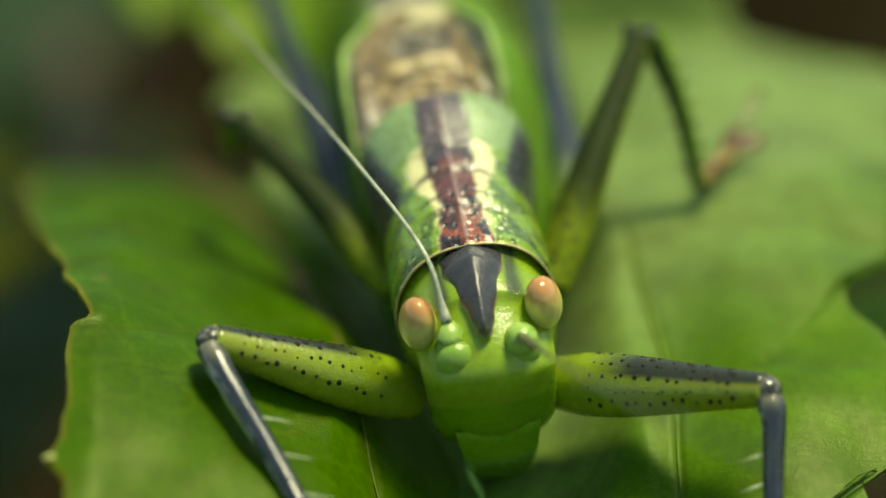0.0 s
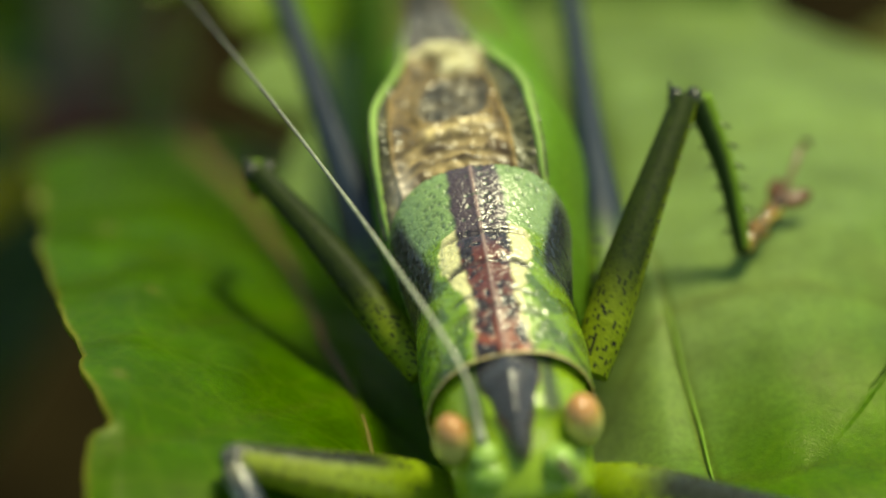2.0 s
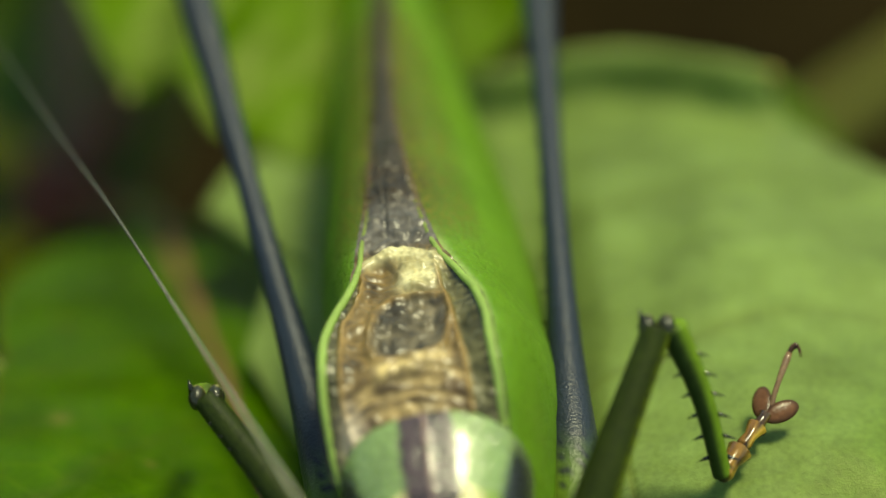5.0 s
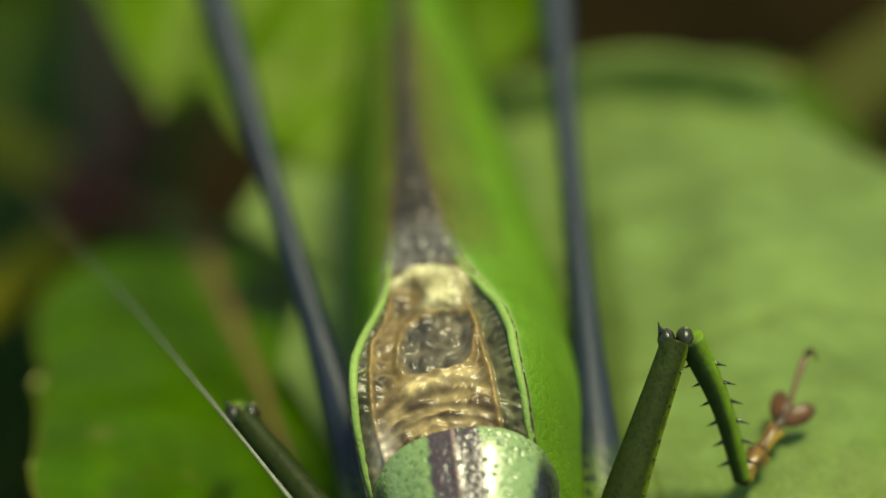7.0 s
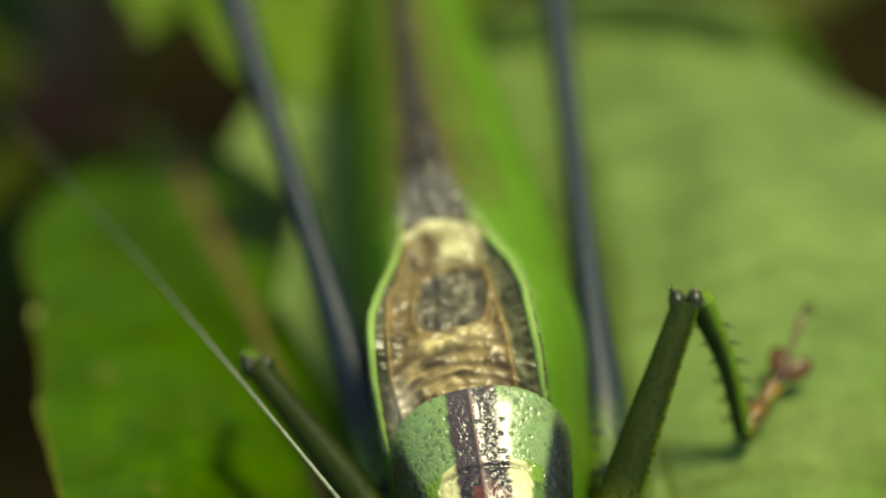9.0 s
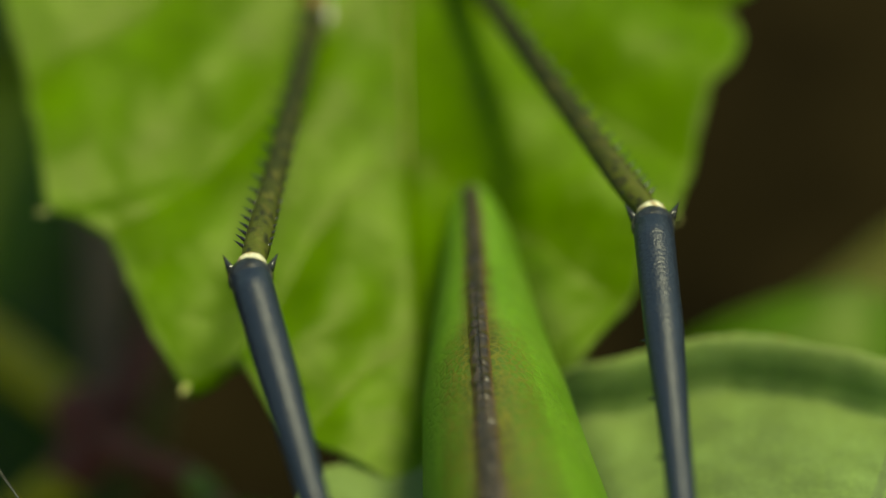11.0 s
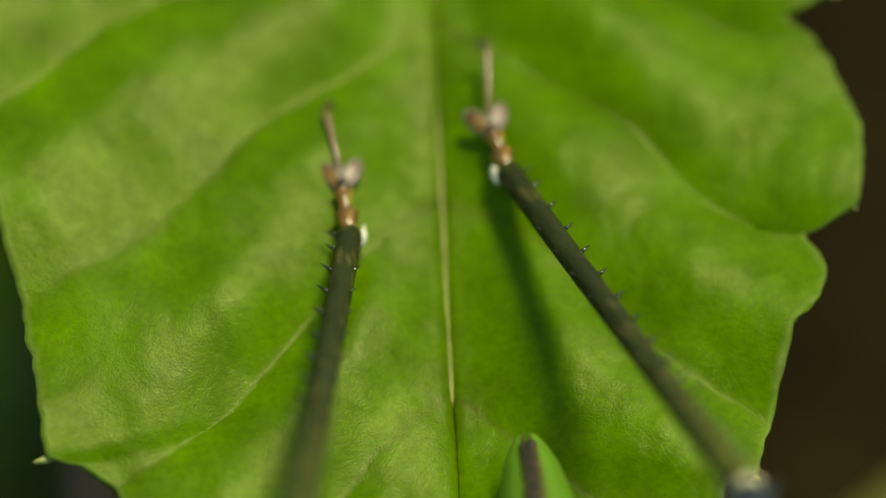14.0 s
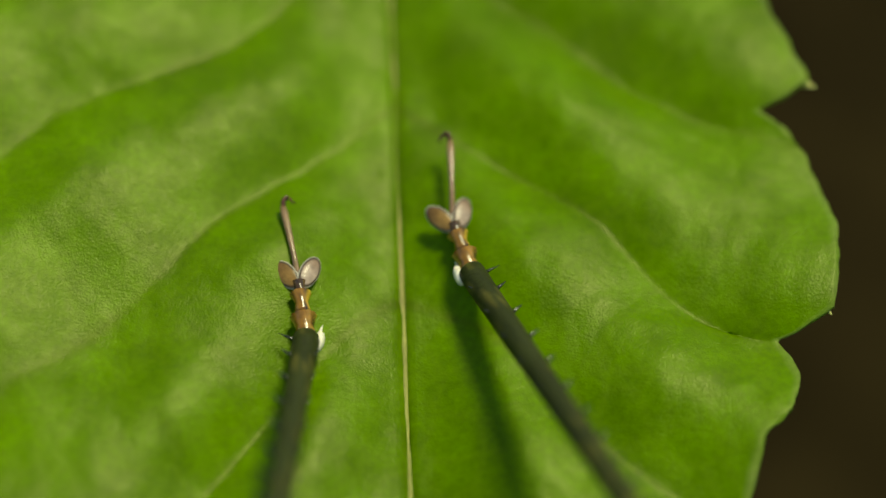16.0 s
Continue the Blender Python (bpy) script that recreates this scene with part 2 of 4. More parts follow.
# ---- leaves ----
def leaf(name, mid, left, right, zfun, label, veins=5.5, slope=0.75, lean=1.0, tone=(0.11, 0.23, 0.012), nu=90, nv=170, parent_group="", edge=(0.26, 0.30, 0.10), relief=0.5, spines=(), rib_colour=None, curl=None, spots=(), no_sheen=None, rim=0.4, rib_r=0.14, rib_fade=0.9, crinkle=0.015):
    """A toothed leaf blade between a midrib and two margins (lists of x, y from base to apex), lying on zfun(x, y)."""
    M, L, Rr = along(mid, nv), along(left, nv), along(right, nv)
    pale = mix(tone, (0.22, 0.33, 0.03), 0.35)
    root = thing(name, (*mid[0], zfun(*mid[0])), label, "leaf", parent_group)
    length = np.linalg.norm(np.diff(np.array(mid, float), axis=0), axis=1).sum()

    def pt(u, v):
        j = v * nv
        i = min(int(j), nv - 1)
        f = j - i
        m, side = M[i] * (1 - f) + M[i + 1] * f, (L if u < 0.5 else Rr)
        s = abs(u - 0.5) * 2
        e = side[i] * (1 - f) + side[i + 1] * f
        x, y = m + (e - m) * s * (1 + 0.012 * noise.noise((v * 38, 0.3 + u // 0.5, 5.0)) + 0.008 * noise.noise((v * 120, 2.3 + u // 0.5, 5.0)))
        q = math.hypot(x - m[0], y - m[1])
        c = v * length - lean * slope * q + 0.010 * lean * q * q + 1.5 * noise.noise((x * 0.13, y * 0.13, 6.0)) * min(1.0, q / 3)
        ph = c / veins - math.floor(c / veins)
        near = min(ph, 1 - ph) * veins
        vein = math.exp(-(near / 0.2) ** 2) * (1 - 0.5 * s)
        rib = math.exp(-(q / 0.16) ** 2)
        quilt = math.sin(math.pi * ph) ** 1.25 * (1 - math.exp(-(q / 2.4) ** 2)) * (1 - 0.4 * s)
        z = zfun(x, y) + relief * (quilt - 0.47) - 0.15 * rib + 0.25 * noise.noise((x * 0.35, y * 0.35, 1.7)) + crinkle * (noise.noise((x * 1.3, y * 1.3, 8.0)) + 0.5 * noise.noise((x * 2.9, y * 2.9, 3.0)))
        if curl and u > 0.5:
            z += curl(*e) * (step(s, 0.95, 0.985) + 0.12 * step(s, 0.985, 1.0))
        fine = noise.noise((x * 1.1, y * 1.1, 4.0))
        # towards the apex the painted sheen gives way to a duller green
        col = mix(tone, no_sheen, step(v + 0.08 * noise.noise((x * 0.2, y * 0.2, 9.0)), 0.42, 0.68)) if no_sheen else tone
        col = mix(col, tuple(k * 0.72 for k in col), 0.5 + 0.5 * fine)
        col = mix(col, (0.075, 0.075, 0.008), 0.45 * vein * (0.6 + 0.8 * abs(noise.noise((x * 0.4, y * 0.4, 2.0)))))
        col = mix(col, mix(pale, (0.13, 0.10, 0.02), 0.5), 0.6 * rib)
        col = mix(col, edge, step(s, 0.975, 1.0) * rim * (1 + 0.6 * noise.noise((v * 60, u, 3.0))))
        for sx, sy, sr in spots:
            col = mix(col, (0.22, 0.19, 0.05), 0.8 * math.exp(-(math.hypot(x - sx, y - sy) / sr) ** 2))
        return (x, y, z), col

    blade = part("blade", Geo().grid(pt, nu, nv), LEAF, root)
    so = blade.modifiers.new("thickness", "SOLIDIFY")
    so.thickness, so.offset = 0.22 * MM, -1
    ribs = [(p[0] + 0.12 * noise.noise((p[1] * 0.35, 2.0, 7.0)), p[1], zfun(*p) - relief * 0.47 - 0.13 + 0.12 * (1 - rib_fade)) for p in M[:: max(1, nv // 60)]]
    part("midrib", Geo().tube(ribs, [(0.06 + (rib_r - 0.06) * (1 - k / len(ribs)) ** (1 if rib_r < 0.3 else 2.5)) * (1 - 0.6 * rib_fade * step(k / len(ribs), 0.5, 0.7)) for k in range(len(ribs))], 8, fn=lambda k, a: mix(rib_colour or mix(pale, tone, 0.4), no_sheen or tone, rib_fade * step(k, 0.45, 0.75))), STEM, root, "thin raised midrib")
    for a, b in spines:
        za, zb = zfun(*a), zfun(*a) + 0.1
        h = (a[0] * 1.25 - b[0] * 0.25, a[1] * 1.25 - b[1] * 0.25)
        part("tooth_tip", Geo().tube([(*h, za), (*a, za + 0.02), ((a[0] + b[0]) / 2, (a[1] + b[1]) / 2, zb)], [0.13, 0.11, 0.015], 7, (0.50, 0.50, 0.16)), STEM, root, "pale pointed tooth tip")
    return root


def back_z(x, y):
    return 1.0 + 0.27 * (y - 34) + ((0.12 if x < -4.4 else 0.06) * min(abs(x + 4.4), 14) - 0.5) * min(1, max(0, (y - 30) / 8))


leaf("leaf", [(-5, 82), (-4.8, 70), (-4.6, 56), (-4.5, 44), (-4.2, 36), (-4.1, 30.2)],
     [(-5, 82), (-12, 78), (-18, 66.7), (-19, 56.7), (-18.3, 48.9), (-17.1, 45), (-16.5, 42.1), (-16.2, 40.0), (-15.2, 40.0), (-14.2, 39.4), (-13.2, 36.8), (-12.4, 35.2), (-11.7, 34.1), (-10.9, 34.7), (-10, 35.0), (-8.6, 32.8), (-6.2, 31.6), (-4.1, 30.2)],
     [(-5, 82.0), (0, 76.54), (4.5, 67.07), (6.4, 61.87), (7.08, 58.38), (8.08, 55.77), (7.18, 55.27), (6.48, 55.04), (7.28, 54.44), (7.88, 53.38), (8.48, 50.81), (8.18, 48.14), (7.18, 47.65), (6.48, 47.52), (6.98, 45.87), (6.68, 44.9), (5.78, 44.2), (5.08, 41.99), (4.28, 39.57), (3.38, 39.27), (2.9, 37.24), (1.6, 35.66), (0.1, 33.56), (-0.4, 34.15), (-2.2, 31.84), (-4.1, 30.2)],
     back_z, "fresh green toothed leaf under the hind feet", veins=6.5, tone=(0.116, 0.232, 0.0003), nv=330, nu=170, relief=0.75, rib_colour=(0.26, 0.22, 0.08), rib_r=0.26, rib_fade=0.3, crinkle=0.035,
     spines=[((8.00, 55.77), (8.55, 55.3)), ((7.90, 48.18), (8.15, 47.54)), ((0.1, 33.56), (0.3, 32.9)), ((-11.7, 34.1), (-11.9, 33.5)), ((-16.2, 40.0), (-16.9, 39.7)), ((-4.1, 30.2), (-4.1, 29.6)), ((4.20, 39.57), (4.55, 39.22))])


def left_z(x, y):
    top = sum(line(y + d, (-22, 1), (-8, 5.0), (-2.7, 6.6), (0.3, 7.3), (6, 6.3), (16, 2.8), (25, -1.0), (35.5, -6.0), (40, -8)) for d in (-1.5, -0.9, -0.3, 0.3, 0.9, 1.5)) / 6
    return top - 0.40 * max(0, x + 11) * line(y, (-8, 1.0), (10, 1.0), (28, 0.3)) - 0.65 * max(0, x + 4.3) * line(y, (-14, 0.3), (-6, 1.0), (6, 1.0), (14, 0.3))


leaf("leaf", [(-11.3, 35.5), (-9.6, 28), (-7.0, 18), (-4.6, 7), (-3, -3), (-1, -20)],
     [(-11.3, 35.5), (-13.3, 34.2), (-15.1, 31.6), (-16.0, 28.8), (-16.1, 26.4), (-15.6, 23), (-15.0, 21.2), (-15.3, 20.4), (-14.8, 18.2), (-14.5, 15.0), (-14.6, 14.2), (-14.1, 12), (-13.5, 9.2), (-13.5, 8.6), (-12.9, 6.3), (-12.3, 4.4), (-12.4, 3.9), (-11.6, 1.3), (-11.3, 0.5), (-11.9, 0.2), (-11.95, -1.4), (-11.8, -2.9), (-12.0, -4.5), (-12.3, -5.2), (-11.75, -5.8), (-11.6, -8), (-7, -15), (-1, -20)],
     [(-11.3, 35.5), (-9.3, 35.2), (-6.8, 31.5), (-4.6, 26), (-2.0, 17), (0.5, 6), (1.5, 0), (2, -8), (1.5, -14), (-1, -20)],
     left_z, "deep green toothed leaf before the insect", veins=6.0, nv=190, nu=90, tone=(0.062, 0.15, 0.0003), relief=0.35, rim=0.8, edge=(0.30, 0.27, 0.04), rib_colour=(0.15, 0.08, 0.035), rib_r=0.42,
     spots=[(-12.5, 16.3, 0.3), (-10.6, 9.5, 0.18), (-13.4, 24, 0.2), (-9.5, 14, 0.15), (-11.2, 3.2, 0.2)],
     spines=[((-12.2, -5.2), (-12.6, -5.5)), ((-15.2, 20.5), (-15.5, 20.2)), ((-14.5, 14.3), (-14.8, 14.0))])


def right_z(x, y):
    arch = curve(x, (-9, 0.5), (-1, 0.8), (2, 1.6), (5, 4.5), (9, 5.2), (20, 3.2))
    f = curve(y, (-22, 0.2), (-8, 0.45), (2, 0.75), (11, 1.0), (18, 0.9), (35, 0.18))
    return 0.3 + arch * f + curve(y, (-22, -6), (-4, -0.8), (2, -0.2), (25, 0), (35, -0.4))


# pale base, greener apex: the far part's sheen is put into the colour
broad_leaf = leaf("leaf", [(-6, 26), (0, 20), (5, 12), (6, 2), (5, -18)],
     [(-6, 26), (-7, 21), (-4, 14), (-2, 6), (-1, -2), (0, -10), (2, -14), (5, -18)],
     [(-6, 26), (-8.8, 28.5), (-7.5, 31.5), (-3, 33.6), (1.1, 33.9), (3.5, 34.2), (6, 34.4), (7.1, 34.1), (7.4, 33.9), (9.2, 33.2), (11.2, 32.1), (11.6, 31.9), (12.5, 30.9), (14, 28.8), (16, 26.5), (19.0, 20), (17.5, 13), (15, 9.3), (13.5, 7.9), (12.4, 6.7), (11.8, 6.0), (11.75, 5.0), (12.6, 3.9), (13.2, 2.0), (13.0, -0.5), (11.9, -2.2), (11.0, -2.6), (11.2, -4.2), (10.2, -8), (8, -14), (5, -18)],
     right_z, "pale green broad leaf with its far margin curled up", veins=7.0, nv=190, nu=180, tone=(0.26, 0.36, 0.11), relief=0.3, no_sheen=(0.095, 0.205, 0.006), rib_colour=(0.15, 0.25, 0.03), rib_r=0.05, rib_fade=1.0, curl=lambda x, y: 1.7 * step(y, 31.5, 32.0) * step(x, -2, 1) * (1 - step(x, 11.3, 11.7)))

for x, y, r, colour in ((11.25, 32.1, 0.30, (0.50, 0.46, 0.12)), (7.15, 34.05, 0.2, (0.22, 0.12, 0.03))):
    part("tooth_tip", Geo().ball((x, y, right_z(x, y) + 1.75), (r, r * 0.5, r * 0.7), 12, 8, colour), STEM, broad_leaf, "dry yellowish tooth tip")

# ---- leaves and stems further down ----
def flat_leaf(base, tip, width, z0, z1, tone, label, sag=2.0):
    b, t = Vector(base), Vector(tip)
    d = (t - b)
    n = Vector((-d.y, d.x)).normalized()
    def zf(x, y):
        q = Vector((x - b.x, y - b.y)).dot(d) / d.length_squared
        return z0 + (z1 - z0) * q - sag * (2 * q - 1) ** 2 + 0.15 * abs(Vector((x - b.x, y - b.y)).dot(n))
    shape = (0, 0.55, 0.9, 1.0, 0.95, 0.82, 0.6, 0.35, 0)
    def side(sg):
        out = []
        for i, w in enumerate(shape):
            p = b.lerp(t, i / 8) + n * sg * w * width
            out.append((p.x, p.y))
            if 0 < i < 8:
                q = b.lerp(t, (i + 0.12) / 8) + n * sg * (w * 0.93) * width
                out.append((q.x, q.y))
        return out
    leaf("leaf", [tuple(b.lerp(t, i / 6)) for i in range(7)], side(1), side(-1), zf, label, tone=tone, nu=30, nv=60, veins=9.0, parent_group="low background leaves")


# the near-black tones hold the low foliage's shade; the sun reaches these leaves
flat_leaf((-24, 96), (-30, 34), 13, -26, -32, (0.014, 0.045, 0.001), "low leaf with shade put into its dark green", 3)
flat_leaf((-52, 70), (-24, 52), 12, -40, -46, (0.02, 0.055, 0.001), "low leaf with shade put into its dark green", 3)
flat_leaf((-30, 22), (-18, -6), 9, -14, -18, (0.010, 0.035, 0.001), "low leaf with shade put into its dark green", 3)
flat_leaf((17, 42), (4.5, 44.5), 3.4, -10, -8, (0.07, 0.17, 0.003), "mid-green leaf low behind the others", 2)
flat_leaf((36, 24), (5, 28), 9, -11, -13, (0.016, 0.055, 0.001), "low leaf with shade put into its dark green", 3)
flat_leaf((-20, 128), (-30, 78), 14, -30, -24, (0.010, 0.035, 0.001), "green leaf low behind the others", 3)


def stem(name, pts, radii, c0, c1, label):
    """A plant stalk with a swollen joint at its end."""
    P = smooth_line(pts, 40)
    r = [float(x) for x in np.interp(np.linspace(0, 1, 41), np.linspace(0, 1, len(radii)), radii)]
    root = thing(name, pts[0], label, "stem")
    run = np.cumsum([0.0] + [(P[k + 1] - P[k]).length for k in range(40)])
    near = max(0.5, 1 - 4.0 / run[-1])
    part("stalk", Geo().tube(P, r, 14, fn=lambda k, a: mix(c0, c1, step(k, near, 1.0))), STEM, root)
    E = [P[-1].lerp(P[-2], 2.4 * (1 - k / 6) / (P[-1] - P[-2]).length) for k in range(7)]
    part("joint", Geo().tube(E, [r[-1] * (1.0 + 0.3 * math.sin(math.pi * k / 6)) for k in range(7)], 14, c1), STEM, root, "slightly swollen joint")
    return root


YEL, PINK, OLIVE = (0.28, 0.24, 0.006), (0.11, 0.030, 0.018), (0.11, 0.115, 0.02)
stem("petiole", [(-60, 16, -24), (-34, 30, -16), (-21, 38.8, -13), (-16.2, 42.6, -11.2)], [1.2, 1.1, 1.0, 0.8], YEL, PINK, "yellow-green leaf stalk turning pink at the joint")
stem("petiole", [(-60, 82, -18), (-34, 60, -14), (-22.3, 49.5, -12.4), (-16.2, 42.8, -11.0)], [1.3, 1.2, 1.1, 0.9], YEL, PINK, "yellow-green leaf stalk turning pink at the joint")
stem("petiole", [(-16.2, 42.6, -11.0), (-14.6, 40, -9.2), (-12.6, 37.5, -7.2), (-11.3, 35.4, -6.2)], [0.7, 0.5, 0.45, 0.4], PINK, (0.12, 0.16, 0.02), "thin pinkish stalk of the front leaf")
stem("petiole", [(-15.8, 43.2, -11.0), (-13, 54, -10), (-9, 70, 2), (-5, 82, 12.6)], [0.7, 0.6, 0.55, 0.5], PINK, (0.12, 0.16, 0.02), "thin stalk of the back leaf")
stem("stem", [(-19.7, 81.2, -22.0), (-18.4, 68.3, -18.0), (-17.5, 58.1, -15.0), (-16.6, 48.3, -12.5), (-16.2, 42.8, -11.5)], [1.4, 1.3, 1.1, 1.0, 0.9], (0.12, 0.07, 0.03), PINK, "brown woody main stem of the plant")
stem("stem", [(4, 57, -33), (15.6, 64.3, -29.5), (21.4, 67, -26.7), (60, 84, -10)], [1.6, 1.6, 1.6, 1.4], OLIVE, OLIVE, "olive plant stem beyond the leaves")

# ---- bush cricket ----
# local axes: a across, s along the body from the eyes, z up
INS = Matrix.Translation((0.04, 0, 7)) @ pose(0, 0, 0, 0, -6.5, 4.0) @ Matrix.Translation((0, 0, -7))


def at(a, s, z):
    return INS @ Vector((a, s, z))


cricket = thing("bush_cricket", (-0.5, 8, 1.6), "green bush cricket with a brown dorsal band and black hind legs", "insect")
GREEN, PALE, CREAM, BLACK = (0.185, 0.285, 0.008), (0.27, 0.40, 0.04), (0.75, 0.68, 0.33), (0.012, 0.014, 0.018)


def pronotum_pt(u, v):
    s = 1.7 + 7.3 * v - 1.5 * v * (2 * u - 1) ** 2 + 0.5 * (1 - v) * (2 * u - 1) ** 2
    th = (2 * u - 1) * radians(118)
    w = line(v, (0, 2.45), (0.3, 2.5), (0.6, 2.35), (1, 2.75))
    h = line(v, (0, 3.2), (0.4, 3.9), (1, 3.0))
    top = curve(v, (0, 8.55), (0.35, 9.05), (0.6, 9.3), (1, 9.9))
    k = abs(math.sin(th)) ** 0.85 * (1 if th > 0 else -1)
    a, z = w * k, top - h * (1 - math.cos(th)) * 0.75
    if v < 0.03:
        z -= 0.12
    aa, t = abs(a), noise.noise((a * 2.4, s * 2.4, 8.0))
    ragged = 0.10 * noise.noise((s * 3.1, 3.0 * (1 if a > 0 else -1), 0.5))
    wide = line(s, (1.7, 0.85), (2.6, 0.72), (3.6, 0.62), (4.8, 0.66), (5.8, 0.82), (6.5, 0.78), (8.9, 0.80)) + ragged
    cream = line(s, (1.7, 0.04), (2.6, 0.08), (3.5, 0.2), (4.2, 0.30), (5.0, 0.5), (5.8, 0.62), (6.4, 0.55), (6.6, 0.4), (6.75, 0.0))
    rear = step(s, 6.45, 6.8)
    col = mix((0.18, 0.29, 0.012), (0.215, 0.31, 0.105), rear)
    if s < 6.2 and aa > 0.9 and noise.noise((a * 1.3 + 5, s * 1.5, 0.3)) > 0.05:
        col = mix(col, (0.05, 0.09, 0.008), 0.75)
    if s < 3.2 and aa > 1.2 and noise.cell((a * 7, s * 7, 1.0)) > 0.62:
        col = mix(col, (0.03, 0.04, 0.01), 0.7)
    if cream > 0.02:
        col = mix(CREAM, col, step(aa, wide + cream - 0.1 + 0.1 * t, wide + cream + 0.05 + 0.1 * t))
    red = mix(mix((0.24, 0.05, 0.015), (0.12, 0.024, 0.010), step(s, 2.3, 3.0)), (0.060, 0.036, 0.040), step(s, 5.4, 6.3))
    if s < 6.6 and aa > 0.12 and noise.cell((a * 8, s * 8, 5.0)) > 0.72:
        red = (0.012, 0.008, 0.008)
        z -= 0.03
    if s < 6.6 and aa > 0.16:
        red = mix(red, (0.02, 0.010, 0.008), step(t + 0.35 * math.exp(-((s - 2.6) / 0.5) ** 2) + 0.3 * math.exp(-((s - 6.1) / 0.35) ** 2), 0.1, 0.35))
    col = mix(red, col, step(aa, wide - 0.08, wide + 0.08))
    for s0, a0, k, wdt in ((5.35, 0.55, -0.55, 0.13), (4.0, 0.55, -0.35, 0.09), (3.2, 0.6, -0.25, 0.07)):
        mark = math.exp(-((s - s0 - k * (aa - a0)) / wdt) ** 2) * step(aa, a0 - 0.25, a0) * (1 - step(aa, a0 + 0.55, a0 + 0.75))
        col = mix(col, (0.018, 0.018, 0.012), 0.85 * mark)
        z -= 0.04 * mark
    col = mix((0.30, 0.19, 0.16), col, min(1, aa / 0.04)) if aa < 0.04 else col
    for s0, bend in ((6.45, 0.10), (5.2, 0.25), (3.4, 0.35)):
        groove = math.exp(-((s - s0 + bend * aa * aa * 0.4) / 0.09) ** 2) * (1 - step(aa, 0.9, 1.6))
        z -= 0.07 * groove
        col = mix(col, (0.03, 0.018, 0.015), 0.7 * groove)
    z += 0.05 * math.exp(-(aa / 0.09) ** 2)
    if rear > 0.3 and noise.cell((a * 9.5, s * 9.5, 2.0)) > 0.80:
        z -= 0.03
        col = mix(col, (0.06, 0.09, 0.04), 0.55)
    lo = line(s, (5, 0.62), (6.4, 0.68), (7.4, 0.76), (9, 0.86))
    dark = step(aa / w, lo, lo + 0.1) * (1 - step(abs(th), 1.5, 1.7)) * step(s, 4.5, 5.3) * (1 - 0.6 * step(s, 7.8, 8.8)) * (1 if abs(th) < 1.75 else 0)
    col = mix(col, BLACK, dark)
    if v < 0.013:
        col = (0.46, 0.36, 0.16)
    return at(a, s, z), col


pronotum = part("pronotum", Geo().grid(pronotum_pt, 220, 220), SHIELD, cricket, "green shield with a red-brown band edged in cream")
pronotum.modifiers.new("thickness", "SOLIDIFY").thickness = 0.05 * MM


def face_at(a, s, z):
    """The face recedes towards the mouth."""
    drop = max(0.0, 5.6 - z)
    return at(a, s + 0.55 * drop, z - 0.28 * drop)


def head_pt(u, v):
    # from the crown (v 0) down the face to the mouth (v 1)
    th = (2 * u - 1) * radians(125)
    s = curve(v, (0, 2.2), (0.25, 0.6), (0.45, -0.7), (0.75, -1.0), (1, -0.5))
    zc = line(v, (0, 5.6), (0.25, 5.8), (0.45, 5.3), (0.7, 4.0), (1, 2.6))
    w = line(v, (0, 2.43), (0.25, 2.08), (0.45, 1.95), (0.7, 1.85), (0.88, 1.4), (1, 0.6))
    d = line(v, (0, 2.78), (0.25, 1.95), (0.45, 1.2), (0.7, 0.9), (1, 0.4))
    tilt = line(v, (0, 0.0), (0.3, 20), (0.5, 75), (1, 95))
    k = math.cos(th) * d
    a = w * math.sin(th) if abs(th) < math.pi / 2 else w * (1 if th > 0 else -1) * (1.0 - 0.1 * (abs(th) - math.pi / 2))
    ct, st = math.cos(radians(tilt)), math.sin(radians(tilt))
    p = face_at(a, s - k * st, zc + k * ct)
    col = mix(GREEN, PALE, 0.25)
    if v < 0.32 and 0.8 < abs(a) < 1.5:
        col = mix(col, (0.03, 0.035, 0.03), 0.85 * step(abs(a), 0.8, 0.95) * (1 - step(abs(a), 1.2, 1.45)) * (1 - step(v, 0.2, 0.3)))
    if v > 0.55:
        col = mix(col, (0.10, 0.22, 0.004), 0.7)
    if v > 0.8:
        col = mix(col, (0.24, 0.34, 0.10), 0.5)
    return p, col


part("head", Geo().grid(head_pt, 48, 60), CUTICLE, cricket, "smooth leaf-green head and face")


def fastigium_pt(u, v):
    s = 1.9 - 3.1 * v
    w = curve(v, (0, 1.05), (0.2, 0.92), (0.5, 0.64), (0.8, 0.36), (0.95, 0.22), (1, 0.04))
    th = (2 * u - 1) * math.pi / 2
    z = line(v, (0, 8.05), (0.3, 8.1), (0.7, 7.6), (1, 7.15)) + line(v, (0, 0.35), (0.5, 0.42), (1, 0.2)) * math.cos(th)
    col = mix((0.045, 0.043, 0.05), (0.30, 0.26, 0.12), step(abs(th), 1.15, 1.5))
    return at(w * math.sin(th), s, z - 0.25 * abs(math.sin(th))), col


part("crown_spot", Geo().grid(fastigium_pt, 24, 40), CUTICLE, cricket, "dark grey pointed crown between the eyes")

